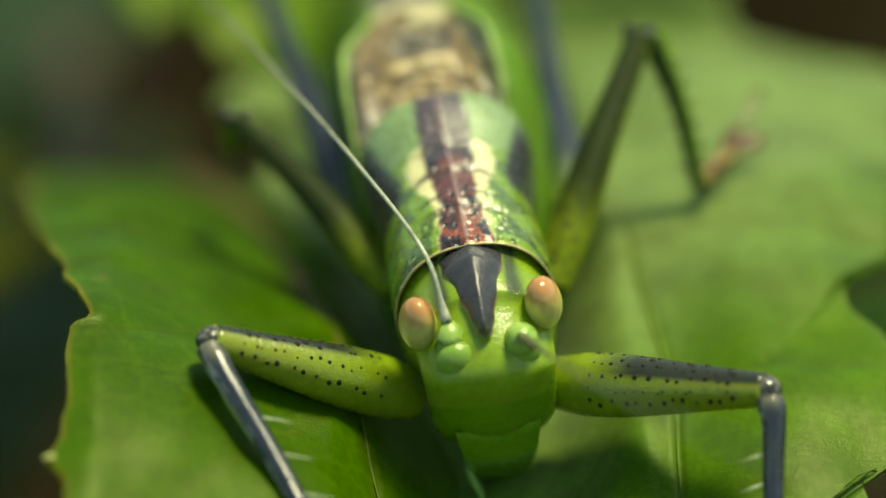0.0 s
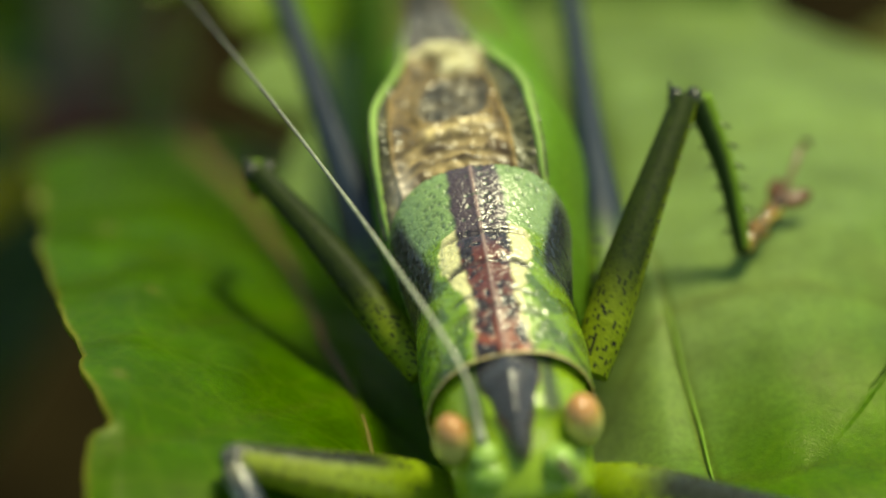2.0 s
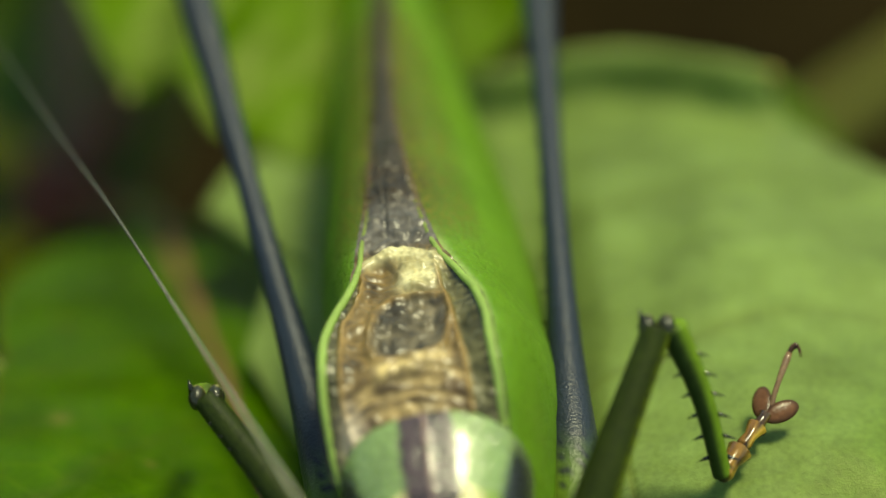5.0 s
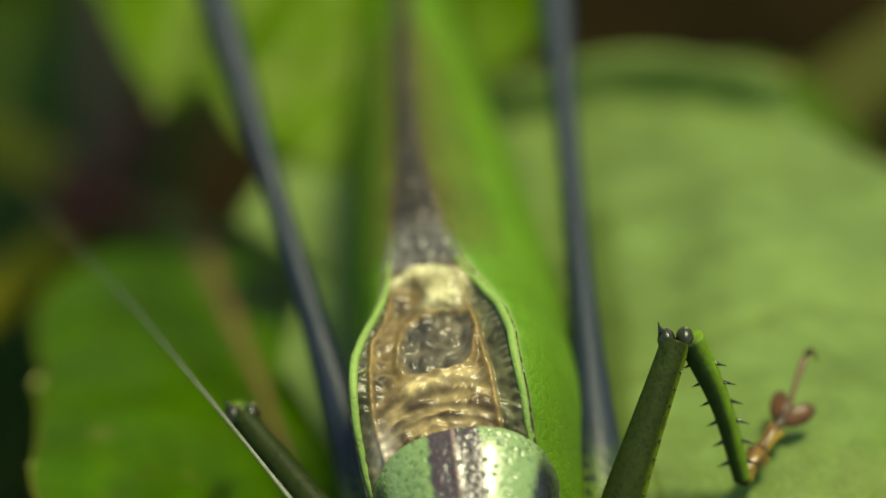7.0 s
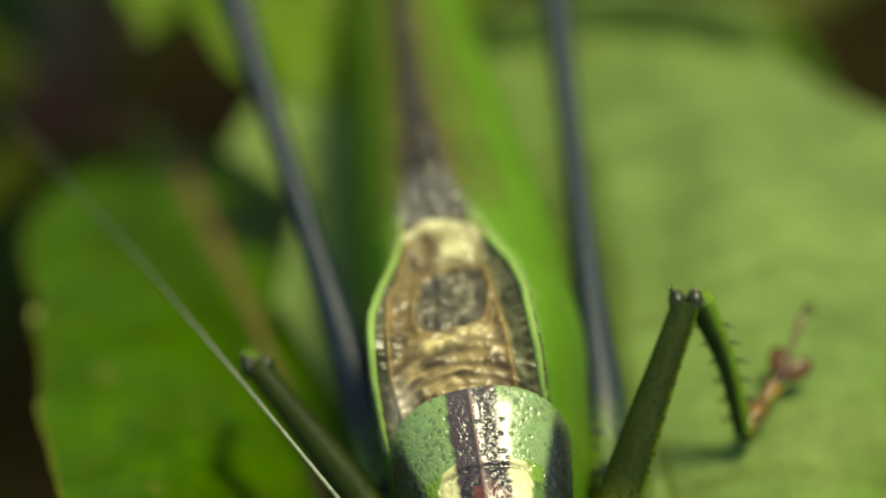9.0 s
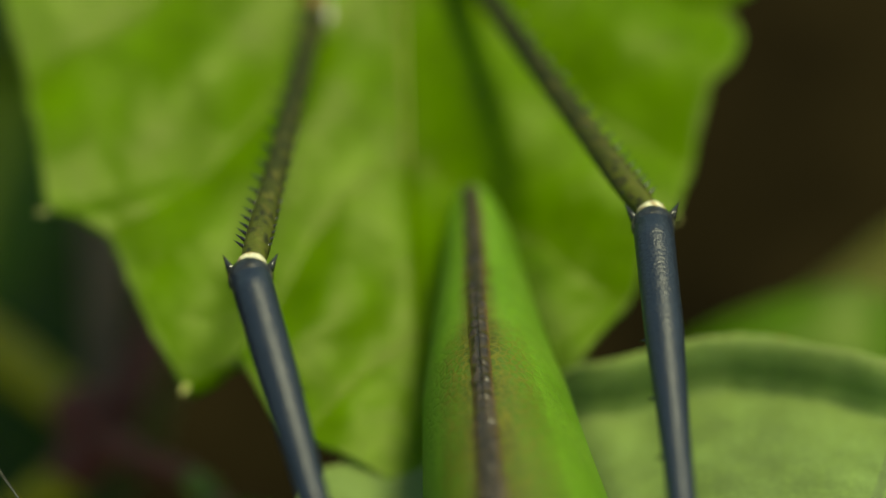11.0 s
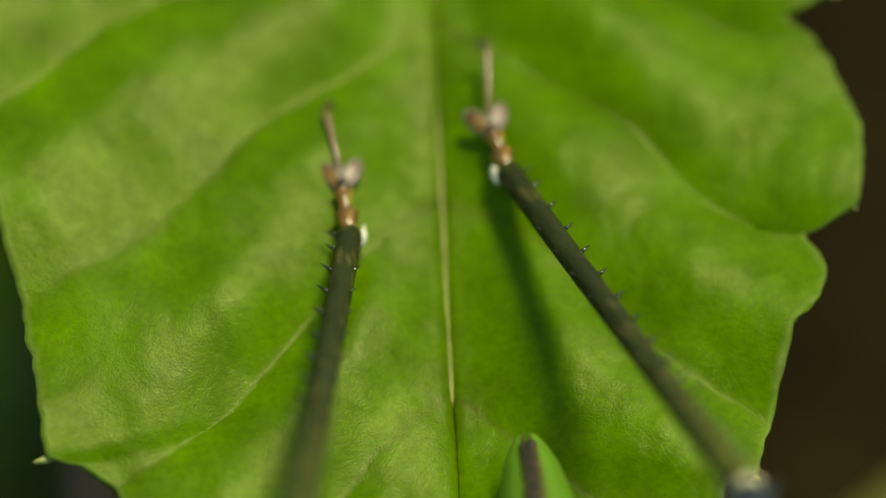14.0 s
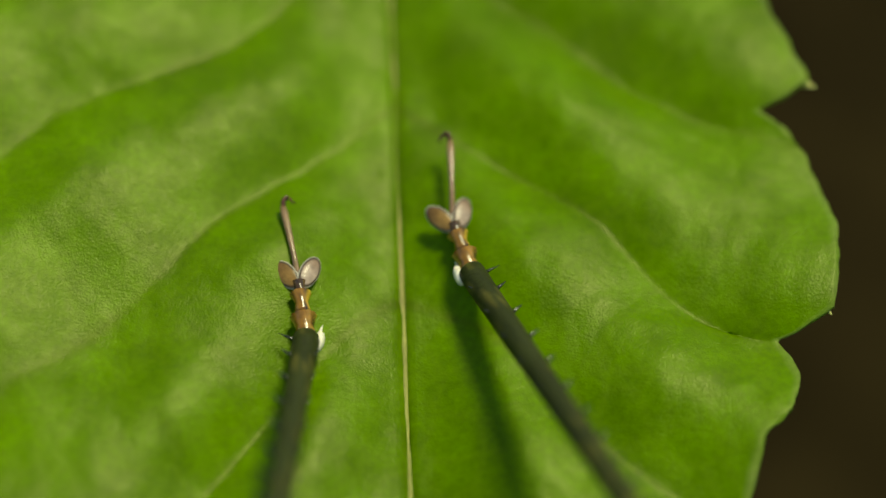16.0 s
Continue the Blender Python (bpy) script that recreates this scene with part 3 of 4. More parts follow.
def clypeus_pt(u, v):
    th = (2 * u - 1) * 1.25
    w = line(v, (0, 1.35), (0.4, 1.2), (0.8, 0.95), (1, 0.5))
    out = line(v, (0, -0.12), (0.12, 0.0), (0.5, 0.12), (0.9, 0.05), (1, -0.2))
    z = line(v, (0, 3.9), (0.5, 2.9), (1, 1.7)) + 0.25 * abs(th) * (1 - v)
    col = mix((0.16, 0.29, 0.03), (0.125, 0.25, 0.008), step(v, 0.02, 0.12))
    col = mix(col, (0.20, 0.32, 0.07), math.exp(-((v - 0.55) / 0.04) ** 2))
    return face_at(w * math.sin(th), -1.75 - out * math.cos(th) - line(v, (0, 0.1), (0.5, 0.05), (1, -0.5)), z), col


part("clypeus", Geo().grid(clypeus_pt, 28, 30), CUTICLE, cricket, "pale-edged green upper lip plate")

for sgn in (-1, 1):
    c = at(1.86 * sgn, 0.1, 7.0)
    def eye_col(n, sgn=sgn):
        t = step(n.z + 0.35 * n.y, 0.0, 0.9)
        col = mix((0.58, 0.50, 0.16), (0.50, 0.23, 0.07), t)
        return mix(col, (0.05, 0.02, 0.01), step(n.y, 0.72, 0.9) * step(n.z, 0.0, 0.4))
    turn = (INS @ pose(0, 0, 0, 25, 0, -12 * sgn)).to_3x3()
    part("eye", Geo().ball(c, (0.56, 0.70, 0.98), 28, 20, turn=turn, fn=eye_col), EYE, cricket, "oval tan-orange compound eye")
    bend = 0.85 if sgn < 0 else 0.0
    g = Geo().tube([at(0.95 * sgn, -0.5, 6.2), at(1.0 * sgn, -1.0 + 0.35 * bend, 6.55), at(1.0 * sgn, -1.35 + 0.8 * bend, 6.78 + 0.2 * bend), at(0.98 * sgn - 0.07 * bend, -1.6 + 1.15 * bend, 6.95 + 0.4 * bend)], [0.45, 0.52, 0.44, 0.2], 16, fn=lambda k, a: mix((0.27, 0.41, 0.08), (0.10, 0.2, 0.02), step(noise.noise((k * 5, math.cos(a) * 2.5, math.sin(a) * 2.5 + sgn)), 0.2, 0.4)))
    g.ball(at(0.95 * sgn, -1.05, 6.25), (0.60, 0.46, 0.60), 16, 10, (0.22, 0.36, 0.05)).ball(at(0.95 * sgn, -0.85, 5.75), (0.66, 0.50, 0.62), 16, 10, (0.19, 0.32, 0.03))
    part("antenna_base", g, CUTICLE, cricket, "thick pale-green antennal base")


# wings: u 0 at the dorsal edge, 1 at the lower edge
def wing_top(s):
    return line(s, (7.2, 8.4), (8.6, 9.5), (10.5, 10.3), (12.5, 10.4), (15.5, 10.0), (20, 9.7), (24, 8.8), (30, 7.3), (36, 5.3), (40.2, 4.0))


def tuck(s):
    """How far the wing edges drop where they run under the shield."""
    return line(s, (7.2, 1.9), (8.6, 1.2), (9.6, 0.45), (11, 0.0))


def lean(s):
    """The folded wings lie a little to one side of the body's axis."""
    return line(s, (7.2, -0.2), (9, -0.3), (11.5, -0.25), (13.5, -0.06), (14.5, -0.08), (16, -0.25), (24, -0.3), (32, -0.15), (38, 0.0))


def wing_in(s):
    return line(s, (7.2, 2.1), (8.6, 2.4), (10, 2.45), (12.0, 2.32), (13.2, 1.98), (14.2, 1.55), (15.2, 1.18), (16.2, 0.98), (17.5, 0.74), (19, 0.52), (21, 0.34), (23, 0.22), (28, 0.11), (40.2, 0.07))


def wing_out(s):
    return line(s, (7.2, 2.3), (8.6, 2.8), (12, 3.1), (18, 3.1), (24, 2.7), (31, 2.2), (35.4, 1.5), (38.2, 1.1), (39.4, 0.86), (40.0, 0.62), (40.2, 0.38))


def wing_low(s):
    return line(s, (8, 5.0), (14, 5.4), (24, 4.8), (31, 3.5), (36.5, 2.0), (39, 1.3), (40.0, 0.8), (40.2, 0.3))


for sgn in (-1, 1):
    def wing_pt(u, v, sgn=sgn):
        s = 7.4 + 32.8 * v
        a0, a1 = wing_in(s), wing_out(s) * (1 + (0.28 if sgn > 0 else -0.08) * (1 - step(s, 22, 34)))
        t = math.sin(u * math.pi / 2) ** 0.9
        a = a0 + (a1 - a0) * t
        z = wing_top(s) - tuck(s) - wing_low(s) * (1 - math.cos(u * math.pi / 2)) ** 0.85 + (0.0 if sgn > 0 else 0.02)
        col = mix((0.125, 0.275, 0.015), (0.165, 0.315, 0.03), 0.5 + 0.5 * noise.noise((s * 0.5, u * 3, sgn)))
        rim = (1 - step(u, 0.03, 0.10)) * (1 - step(s, 15.5, 17.5))
        col = mix(col, (0.36, 0.48, 0.16), rim)
        tan = (1 - step(u, 0.05, 0.20)) * step(s, 15.5, 18)
        tan *= 0.75 + 0.5 * noise.noise((s * 2.3, u * 9, 3.3))
        col = mix(col, (0.085, 0.068, 0.012), tan)
        net = (1 - step(u, 0.16, 0.45)) * step(s, 15.5, 18.0) * (1 - step(s, 29, 33)) + 0.12
        if net > 0.3:
            col = mix(col, (0.05, 0.075, 0.008), 0.45 * min(1, net))
        if u < 0.05:
            col = mix((0.05, 0.035, 0.02), col, 0.3) if s > 18 else col
        return at(sgn * a + lean(s), s, z), (*col, min(1.0, net))

    wing = part("wing", Geo().grid(wing_pt, 40, 220), WING, cricket, "folded leaf-green forewing with netted veins")
    wing.modifiers.new("thickness", "SOLIDIFY").thickness = 0.05 * MM
    rim = [at(sgn * (wing_in(x) + 0.03) + lean(x), x, wing_top(x) - tuck(x) + 0.02) for x in np.linspace(7.8, 19.5, 50)]
    part("wing_rim", Geo().tube(rim, [0.07 + 0.06 * math.sin(min(1, k / 36) * math.pi) for k in range(50)], 10, fn=lambda k, a: mix((0.34, 0.48, 0.13), (0.16, 0.17, 0.03), step(k, 0.6, 0.9))), WING, wing, "bright yellow-green raised wing edge")


def blob(x, y, cx, cy, rx, ry, p=2.0):
    return math.exp(-(abs((x - cx) / rx) ** p + abs((y - cy) / ry) ** p))


def dorsal_pt(u, v):
    s = 8.4 + 31.2 * v
    t = 2 * u - 1
    half = wing_in(s)
    a = t * (half + 0.2)
    z = wing_top(s) - tuck(s) * t * t - 0.26 * (1 - step(s, 14, 17)) * (1 - step(abs(t), 0.55, 0.95)) + 0.02 + 0.18 * (1 - t * t) * step(s, 15.5, 17.5)
    n1 = noise.noise((a * 1.3, s * 1.3, 2.0))
    n2 = noise.noise((a * 3.6, s * 3.6, 6.0))
    n4 = noise.noise((a * 8.0, s * 8.0, 3.0))
    n3 = noise.noise((a * 0.9 + 0.5 * n1, s * 5.5 + a * a * 0.7, 4.0))
    pucker = 1 - abs(noise.noise((a * 2.4 + 0.4 * n1, s * 2.4, 9.0))) * 2.2
    # brown puckered ground
    col = mix((0.17, 0.115, 0.045), (0.05, 0.034, 0.016), 0.5 + 1.0 * n1 + 0.5 * n2)
    col = mix(col, (0.27, 0.17, 0.055), 0.5 * step(pucker, 0.75, 1.0))
    z += 0.08 * max(0.0, 0.75 - pucker) + 0.02 * n2
    # fibrous folds before the shield
    folds = 1 - step(s, 10.0, 10.9)
    z += folds * 0.11 * n3
    col = mix(col, mix((0.36, 0.26, 0.12), (0.08, 0.05, 0.025), 0.5 + 1.5 * n3), folds * (1 - step(abs(a - 0.1), 1.3, 1.9)))
    # the round mirror with its amber rim
    r = (abs((a - 0.10 - 0.08 * (s - 12.3)) / 1.12) ** 3.4 + abs((s - 12.3) / 1.28) ** 3.4) ** (1 / 3.4) * (1 + 0.10 * n1)
    inside = 1 - step(r, 0.82, 1.0)
    crease = math.sin(9 * r + 2.5 * n1)
    z += inside * (0.05 * n2 + 0.05 * crease * step(r, 0.35, 0.8) - 0.05) + 0.13 * math.exp(-((r - 1) / 0.10) ** 2)
    col = mix(col, mix((0.155, 0.13, 0.085), (0.05, 0.042, 0.03), 0.45 + 0.6 * n2 + 0.9 * n1 + 0.25 * crease), 0.9 * inside)
    col = mix(col, (0.33, 0.20, 0.06), 0.6 * math.exp(-((r - 1.03) / 0.08) ** 2) * (0.6 + 0.8 * n1))
    # pale bar and the pale knob at the neck
    bar = math.exp(-((s - 10.75 - 0.10 * a + 0.1 * n1) / 0.27) ** 2) * (1 - step(abs(a - 0.1), 0.8, 1.35))
    z += 0.16 * bar
    col = mix(col, mix((0.68, 0.52, 0.24), (0.42, 0.31, 0.16), 0.5 + 1.4 * n2), 0.95 * bar)
    knob = min(1.0, 1.5 * blob(a, s, 0.42, 14.65, 0.68, 0.80, 3.0) + 1.2 * blob(a, s + 0.35 * (a + 0.1) ** 2, -0.15, 15.55, 0.95, 0.24, 3.0))
    cell = blob(a, s, -0.42, 14.75, 0.42, 0.55, 3.0)
    z += 0.24 * knob - 0.10 * cell + 0.03 * n4 * knob
    col = mix(col, mix((0.66, 0.60, 0.35), (0.40, 0.34, 0.16), 0.45 + 0.9 * n1 + 0.6 * n4), knob)
    col = mix(col, (0.13, 0.085, 0.03), 0.8 * cell)
    # side panels behind a strong vein on each side
    right_vein = line(s, (8.4, 1.70), (10.9, 1.62), (12.5, 1.32), (13.9, 0.98), (14.6, 0.95))
    left_vein = line(s, (8.4, -1.75), (10, -1.95), (12.5, -1.85), (14, -1.35), (15, -1.15))
    end = 1 - step(s, 14.3, 15.0)
    panel = max(step(a, right_vein, right_vein + 0.1), 1 - step(a, left_vein - 0.1, left_vein)) * end
    z -= 0.07 * panel
    glass = mix((0.13, 0.125, 0.06), (0.045, 0.045, 0.018), 0.5 + 1.1 * n1 + 0.6 * n2)
    ladder = step(abs(a), half - 0.42, half - 0.28) * step(0.5 + 0.5 * math.sin(s * 21 + 2 * n1), 0.35, 0.75)
    col = mix(col, mix(glass, (0.02, 0.022, 0.008), 0.8 * ladder), 0.9 * panel)
    for vein in (right_vein, left_vein):
        k = math.exp(-((a - vein) / 0.075) ** 2) * end
        z += 0.08 * k
        col = mix(col, (0.31, 0.20, 0.07), 0.75 * k)
    col = mix(col, (0.52, 0.44, 0.36), 0.8 * blob(a, s, -1.75, 9.2, 0.35, 0.6))
    # silver-grey neck, then the dark keel
    neck = step(s, 15.6, 16.1)
    grey = mix((0.15, 0.135, 0.12), (0.07, 0.06, 0.05), 0.5 + 0.9 * n2 + 0.3 * n4)
    grey = mix(grey, mix((0.045, 0.030, 0.014), (0.022, 0.015, 0.008), 0.5 + n2), step(s, 16.9, 18.6))
    grey = mix(grey, (0.12, 0.075, 0.018), 0.7 * step(abs(t), 0.72, 0.95) * step(s, 16.6, 18.0))
    z += neck * (0.020 * n2 + 0.010 * n4) * (1 - 0.7 * step(s, 20, 26))
    seam = math.exp(-((a + 0.25 * half) / 0.05) ** 2) * step(s, 16.0, 17.0)
    z -= 0.05 * seam
    col = mix(mix(col, grey, neck), (0.012, 0.010, 0.008), 0.8 * seam)
    return at(a + lean(s), s, z), col


part("song_field", Geo().grid(dorsal_pt, 110, 620), MEMBRANE, cricket, "wrinkled glossy brown sound-making patch of the wings")

# body below the wings
g = Geo().tube([at(0, s, z) for s, z in ((1.5, 5.4), (4, 5.6), (8, 5.9), (14, 6.1), (22, 6.0), (28, 5.4), (31, 5.0))], [1.9, 2.1, 2.3, 2.4, 2.1, 1.3, 0.3], 20, mix(GREEN, PALE, 0.3))
part("abdomen", g, CUTICLE, cricket, "green abdomen beneath the wings")


# ---- legs ----
def dots(base, dark, thick):
    """A leg colour with dark specks along it."""
    def fn(k, a):
        h = noise.noise((k * 26, math.cos(a) * 2.2 + 4, math.sin(a) * 2.2 + 1))
        return mix(base, dark, step(h, thick, thick + 0.08))
    return fn


def speckle(base, dark):
    """A leg colour with many small dark specks."""
    def fn(k, a):
        h = noise.noise((k * 62, math.cos(a) * 8.5, math.sin(a) * 8.5))
        return mix(base, dark, step(h, 0.27, 0.34))
    return fn


def limb(pts, radii, n=40):
    P = smooth_line(pts, n)
    r = np.interp(np.linspace(0, 1, n + 1), np.linspace(0, 1, len(radii)), radii)
    return P, [float(x) for x in r]


def spines_on(geo, P, side, lo, hi, count, length, r, colour, lean=0.3):
    side = Vector(side).normalized()
    n = len(P) - 1
    for k in range(count):
        x = (lo + (hi - lo) * k / max(1, count - 1)) * n
        i = min(int(x), n - 1)
        p = P[i].lerp(P[i + 1], x - i)
        d = (P[i + 1] - P[i]).normalized()
        geo.spike(p + side * r * 0.8, p + side * (r + length) + d * length * lean, 0.06 + 0.08 * max(0.0, 0.4 - abs(length - 0.36)) * (length < 0.45), 5, colour)


SPINE = (0.015, 0.015, 0.01)


def pad_colour(n, side, red=False):
    """A glassy lobe: soft middle, dark line, pale margin."""
    e = math.hypot(n.x, n.y)
    col = mix((0.40, 0.30, 0.25), (0.26, 0.17, 0.12), step(n.y, -0.2, 0.7)) if side > 0 else mix((0.26, 0.15, 0.05), (0.16, 0.085, 0.03), step(n.y, -0.2, 0.7))
    if red:
        return mix((0.15, 0.065, 0.03), (0.08, 0.035, 0.016), step(e, 0.6, 0.9))
    col = mix(col, (0.05, 0.032, 0.02), step(e, 0.74, 0.82))
    return mix(col, (0.46, 0.42, 0.36), step(e, 0.88, 0.95))


def foot(ankle, pad, claw, hook, red=False, up=(0, 0, 1)):
    """Tarsus: two short joints, a heart of two pads, a long joint and two claws hooked to one side."""
    A, B, C = Vector(ankle), Vector(pad), Vector(claw)
    up = Vector(up).normalized()
    d = (B - A).normalized()
    side = d.cross(up).normalized()
    amber = (0.19, 0.09, 0.012)
    for f0, f1, r0, r1 in ((-0.04, 0.42, 0.33, 0.40), (0.40, 0.78, 0.24, 0.33), (0.74, 0.95, 0.20, 0.22)):
        p0, p1 = A.lerp(B, f0), A.lerp(B, f1)
        g = Geo().tube([p0, p0.lerp(p1, 0.15), p0.lerp(p1, 0.5), p0.lerp(p1, 0.88), p1], [r0 * 0.7, r0, r0 * 0.8, r1, r1 * 0.5], 12, fn=lambda k, a: mix(mix(mix(amber, (0.42, 0.27, 0.04), step(math.sin(a * 2 + 0.8), 0.0, 0.8)), (0.03, 0.015, 0.006), step(noise.noise((k * 4 + f0 * 9, math.cos(a) * 2, math.sin(a) * 2)), 0.1, 0.4)), (0.03, 0.016, 0.01), step(abs(k - 0.5), 0.36, 0.47) if f1 < 0.9 else 0.85))
        part("tarsal_joint", g, HORN, cricket, "short amber foot joint")
    for s_ in (-1, 1):
        t = Matrix((side, d, up)).transposed() @ pose(0, 0, 0, 0, 24 * s_, -30 * s_).to_3x3()
        g = Geo().ball(B + side * 0.33 * s_ + d * 0.14, (0.31, 0.58, 0.13), 36, 28, turn=t, fn=lambda n, s_=s_: pad_colour(n, s_, red))
        part("foot_pad", g, PAD, cricket, "rounded pale brown foot pad")
    P = smooth_line([B + d * 0.05, B.lerp(C, 0.4) + up * 0.12, C], 10)
    part("claw_joint", Geo().tube(P, [0.09, 0.095, 0.09, 0.085, 0.085, 0.085, 0.09, 0.10, 0.11, 0.12, 0.09], 10, (0.19, 0.115, 0.065)), HORN, cricket, "slender pinkish-brown last foot joint")
    e = (C - B).normalized()
    for lift, long in ((0.0, 1.0), (0.1, 0.8)):
        w = side * hook * long
        H = smooth_line([C - e * 0.05, C + e * 0.16 + w * 0.06 + up * lift, C + e * 0.24 + w * 0.24 + up * lift, C + e * 0.06 + w * 0.42 - up * 0.1], 8)
        part("claw", Geo().tube(H, [0.085, 0.08, 0.075, 0.065, 0.055, 0.045, 0.035, 0.02, 0.006], 6, (0.07, 0.028, 0.014)), HORN, cricket, "small hooked claw")


# hind legs
for sgn, base, kn, ank, pad, claw in ((-1, (-3.1, 8.4, 4.2), (-8.8, 30.8, 9.85), (-7.38, 47.2, 5.2), (-7.6, 49.3, 5.6), (-8.05, 51.6, 6.3)),
                                      (1, (3.4, 7.8, 5.0), (3.0, 33.3, 8.75), (-2.5, 49.4, 5.6), (-3.0, 51.2, 6.0), (-3.0, 53.6, 7.0))):
    K = Vector(kn)
    P, r = limb([base, Vector(base).lerp(K, 0.18) + Vector((0, 0, 0.5)), Vector(base).lerp(K, 0.5) + Vector((0, 0, 0.35)), K], [0.5, 0.84, 0.88, 0.80, 0.66, 0.54, 0.45, 0.40, 0.38, 0.44, 0.58, 0.60], 60)
    def femur_col(k, a, sgn=sgn):
        low = 1 - step(k, 0.14, 0.30)
        green = mix((0.09, 0.15, 0.014), BLACK, 1.0 if noise.noise((k * 70, math.cos(a) * 5, math.sin(a) * 5)) > 0.18 else 0.0)
        under = step(-math.sin(a), 0.55, 0.85)
        return mix(mix((0.011, 0.017, 0.030), (0.10, 0.13, 0.02), under), green, max(low, 0))
    fem = part("hind_femur", Geo().tube(P, r, 28, fn=femur_col), BLACKSHELL, cricket, "long glossy blue-black hind thigh")
    inward = Vector((-sgn, 0, -0.35))
    for k in range(13):
        g = Geo()
        spines_on(g, P, inward, 0.30 + 0.05 * k, 0.30 + 0.05 * k, 1, 0.20, r[int((0.30 + 0.05 * k) * 60)] * 1.05, SPINE)
        part("spine", g, HORN, fem)
    part("knee_joint", Geo().ball(K + Vector((0, 0.62, -0.18)), (0.46, 0.46, 0.40), 20, 14, fn=lambda n: mix((0.68, 0.64, 0.44), (0.30, 0.20, 0.06), step(noise.noise((n.x * 2, n.y * 2, n.z * 2 + sgn)), 0.15, 0.35))), HORN, cricket, "cream knee joint")
    part("knee_cap", Geo().ball(K + Vector((0, 0.02, 0.0)), (0.62, 0.58, 0.58), 28, 20, fn=lambda n: mix((0.016, 0.018, 0.024), (0.005, 0.005, 0.006), step(0.22 - math.hypot(n.x, n.z - 0.86), 0.0, 0.05))), BLACKSHELL, fem, "rounded black end of the thigh")
    for s_ in (-1, 1):
        g = Geo().ball(K + Vector((0.47 * s_, 0.05, -0.05)), (0.20, 0.42, 0.30), 14, 10, (0.05, 0.05, 0.03)).spike(K + Vector((0.5 * s_, 0.15, 0.05)), K + Vector((0.8 * s_, 0.75, 0.2)), 0.17, 8, SPINE)
        part("knee_spine", g, HORN, fem)
    T, rt = limb([K + Vector((0, 0.5, -0.15)), K.lerp(Vector(ank), 0.3) + Vector((0, 0, 0.1)), ank], [0.34, 0.40, 0.41, 0.40, 0.37, 0.36, 0.36, 0.37, 0.40], 60)
    tib = part("hind_tibia", Geo().tube(T, rt, 16, fn=lambda k, a: mix(mix(dots((0.10, 0.115, 0.014), SPINE, 0.14)(k, a), (0.018, 0.022, 0.006), 0.4 + 0.55 * step(k, 0.1, 0.7)), (0.10, 0.09, 0.02), 0.6 * step(noise.noise((k * 40, math.cos(a) * 3 + 7, math.sin(a) * 3)), 0.22, 0.36))), LEGSHELL, cricket, "dark olive spined hind shin")
    for s_ in (-1, 1):
        for k in range(18):
            g = Geo()
            f = 0.12 + 0.049 * k
            spines_on(g, T, (s_, 0.2, 0.3), f, f, 1, 0.38 if s_ == sgn else 0.2, 0.34, SPINE, lean=0.6)
            part("spine", g, HORN, tib)
    A = Vector(ank)
    g = Geo().ball(A + Vector((-0.36 * sgn, 0.0, -0.12)), (0.17, 0.36, 0.2), 14, 10, (0.66, 0.62, 0.50), turn=pose(0, 0, 0, 10, 0, 14 * sgn).to_3x3())
    g.spike(A + Vector((-0.36 * sgn, 0.2, -0.1)), A + Vector((-0.48 * sgn, 0.65, -0.1)), 0.09, 7, (0.66, 0.62, 0.50))
    part("spur", g, HORN, tib, "pale glassy ankle spur")
    part("spur", Geo().spike(A + Vector((0.3 * sgn, -0.1, 0.05)), A + Vector((0.85 * sgn, 0.2, 0.1)), 0.07, 6, SPINE), HORN, tib, "thin dark ankle spine")
    foot(ank, pad, claw, -sgn, up=(0, -0.26, 0.97))

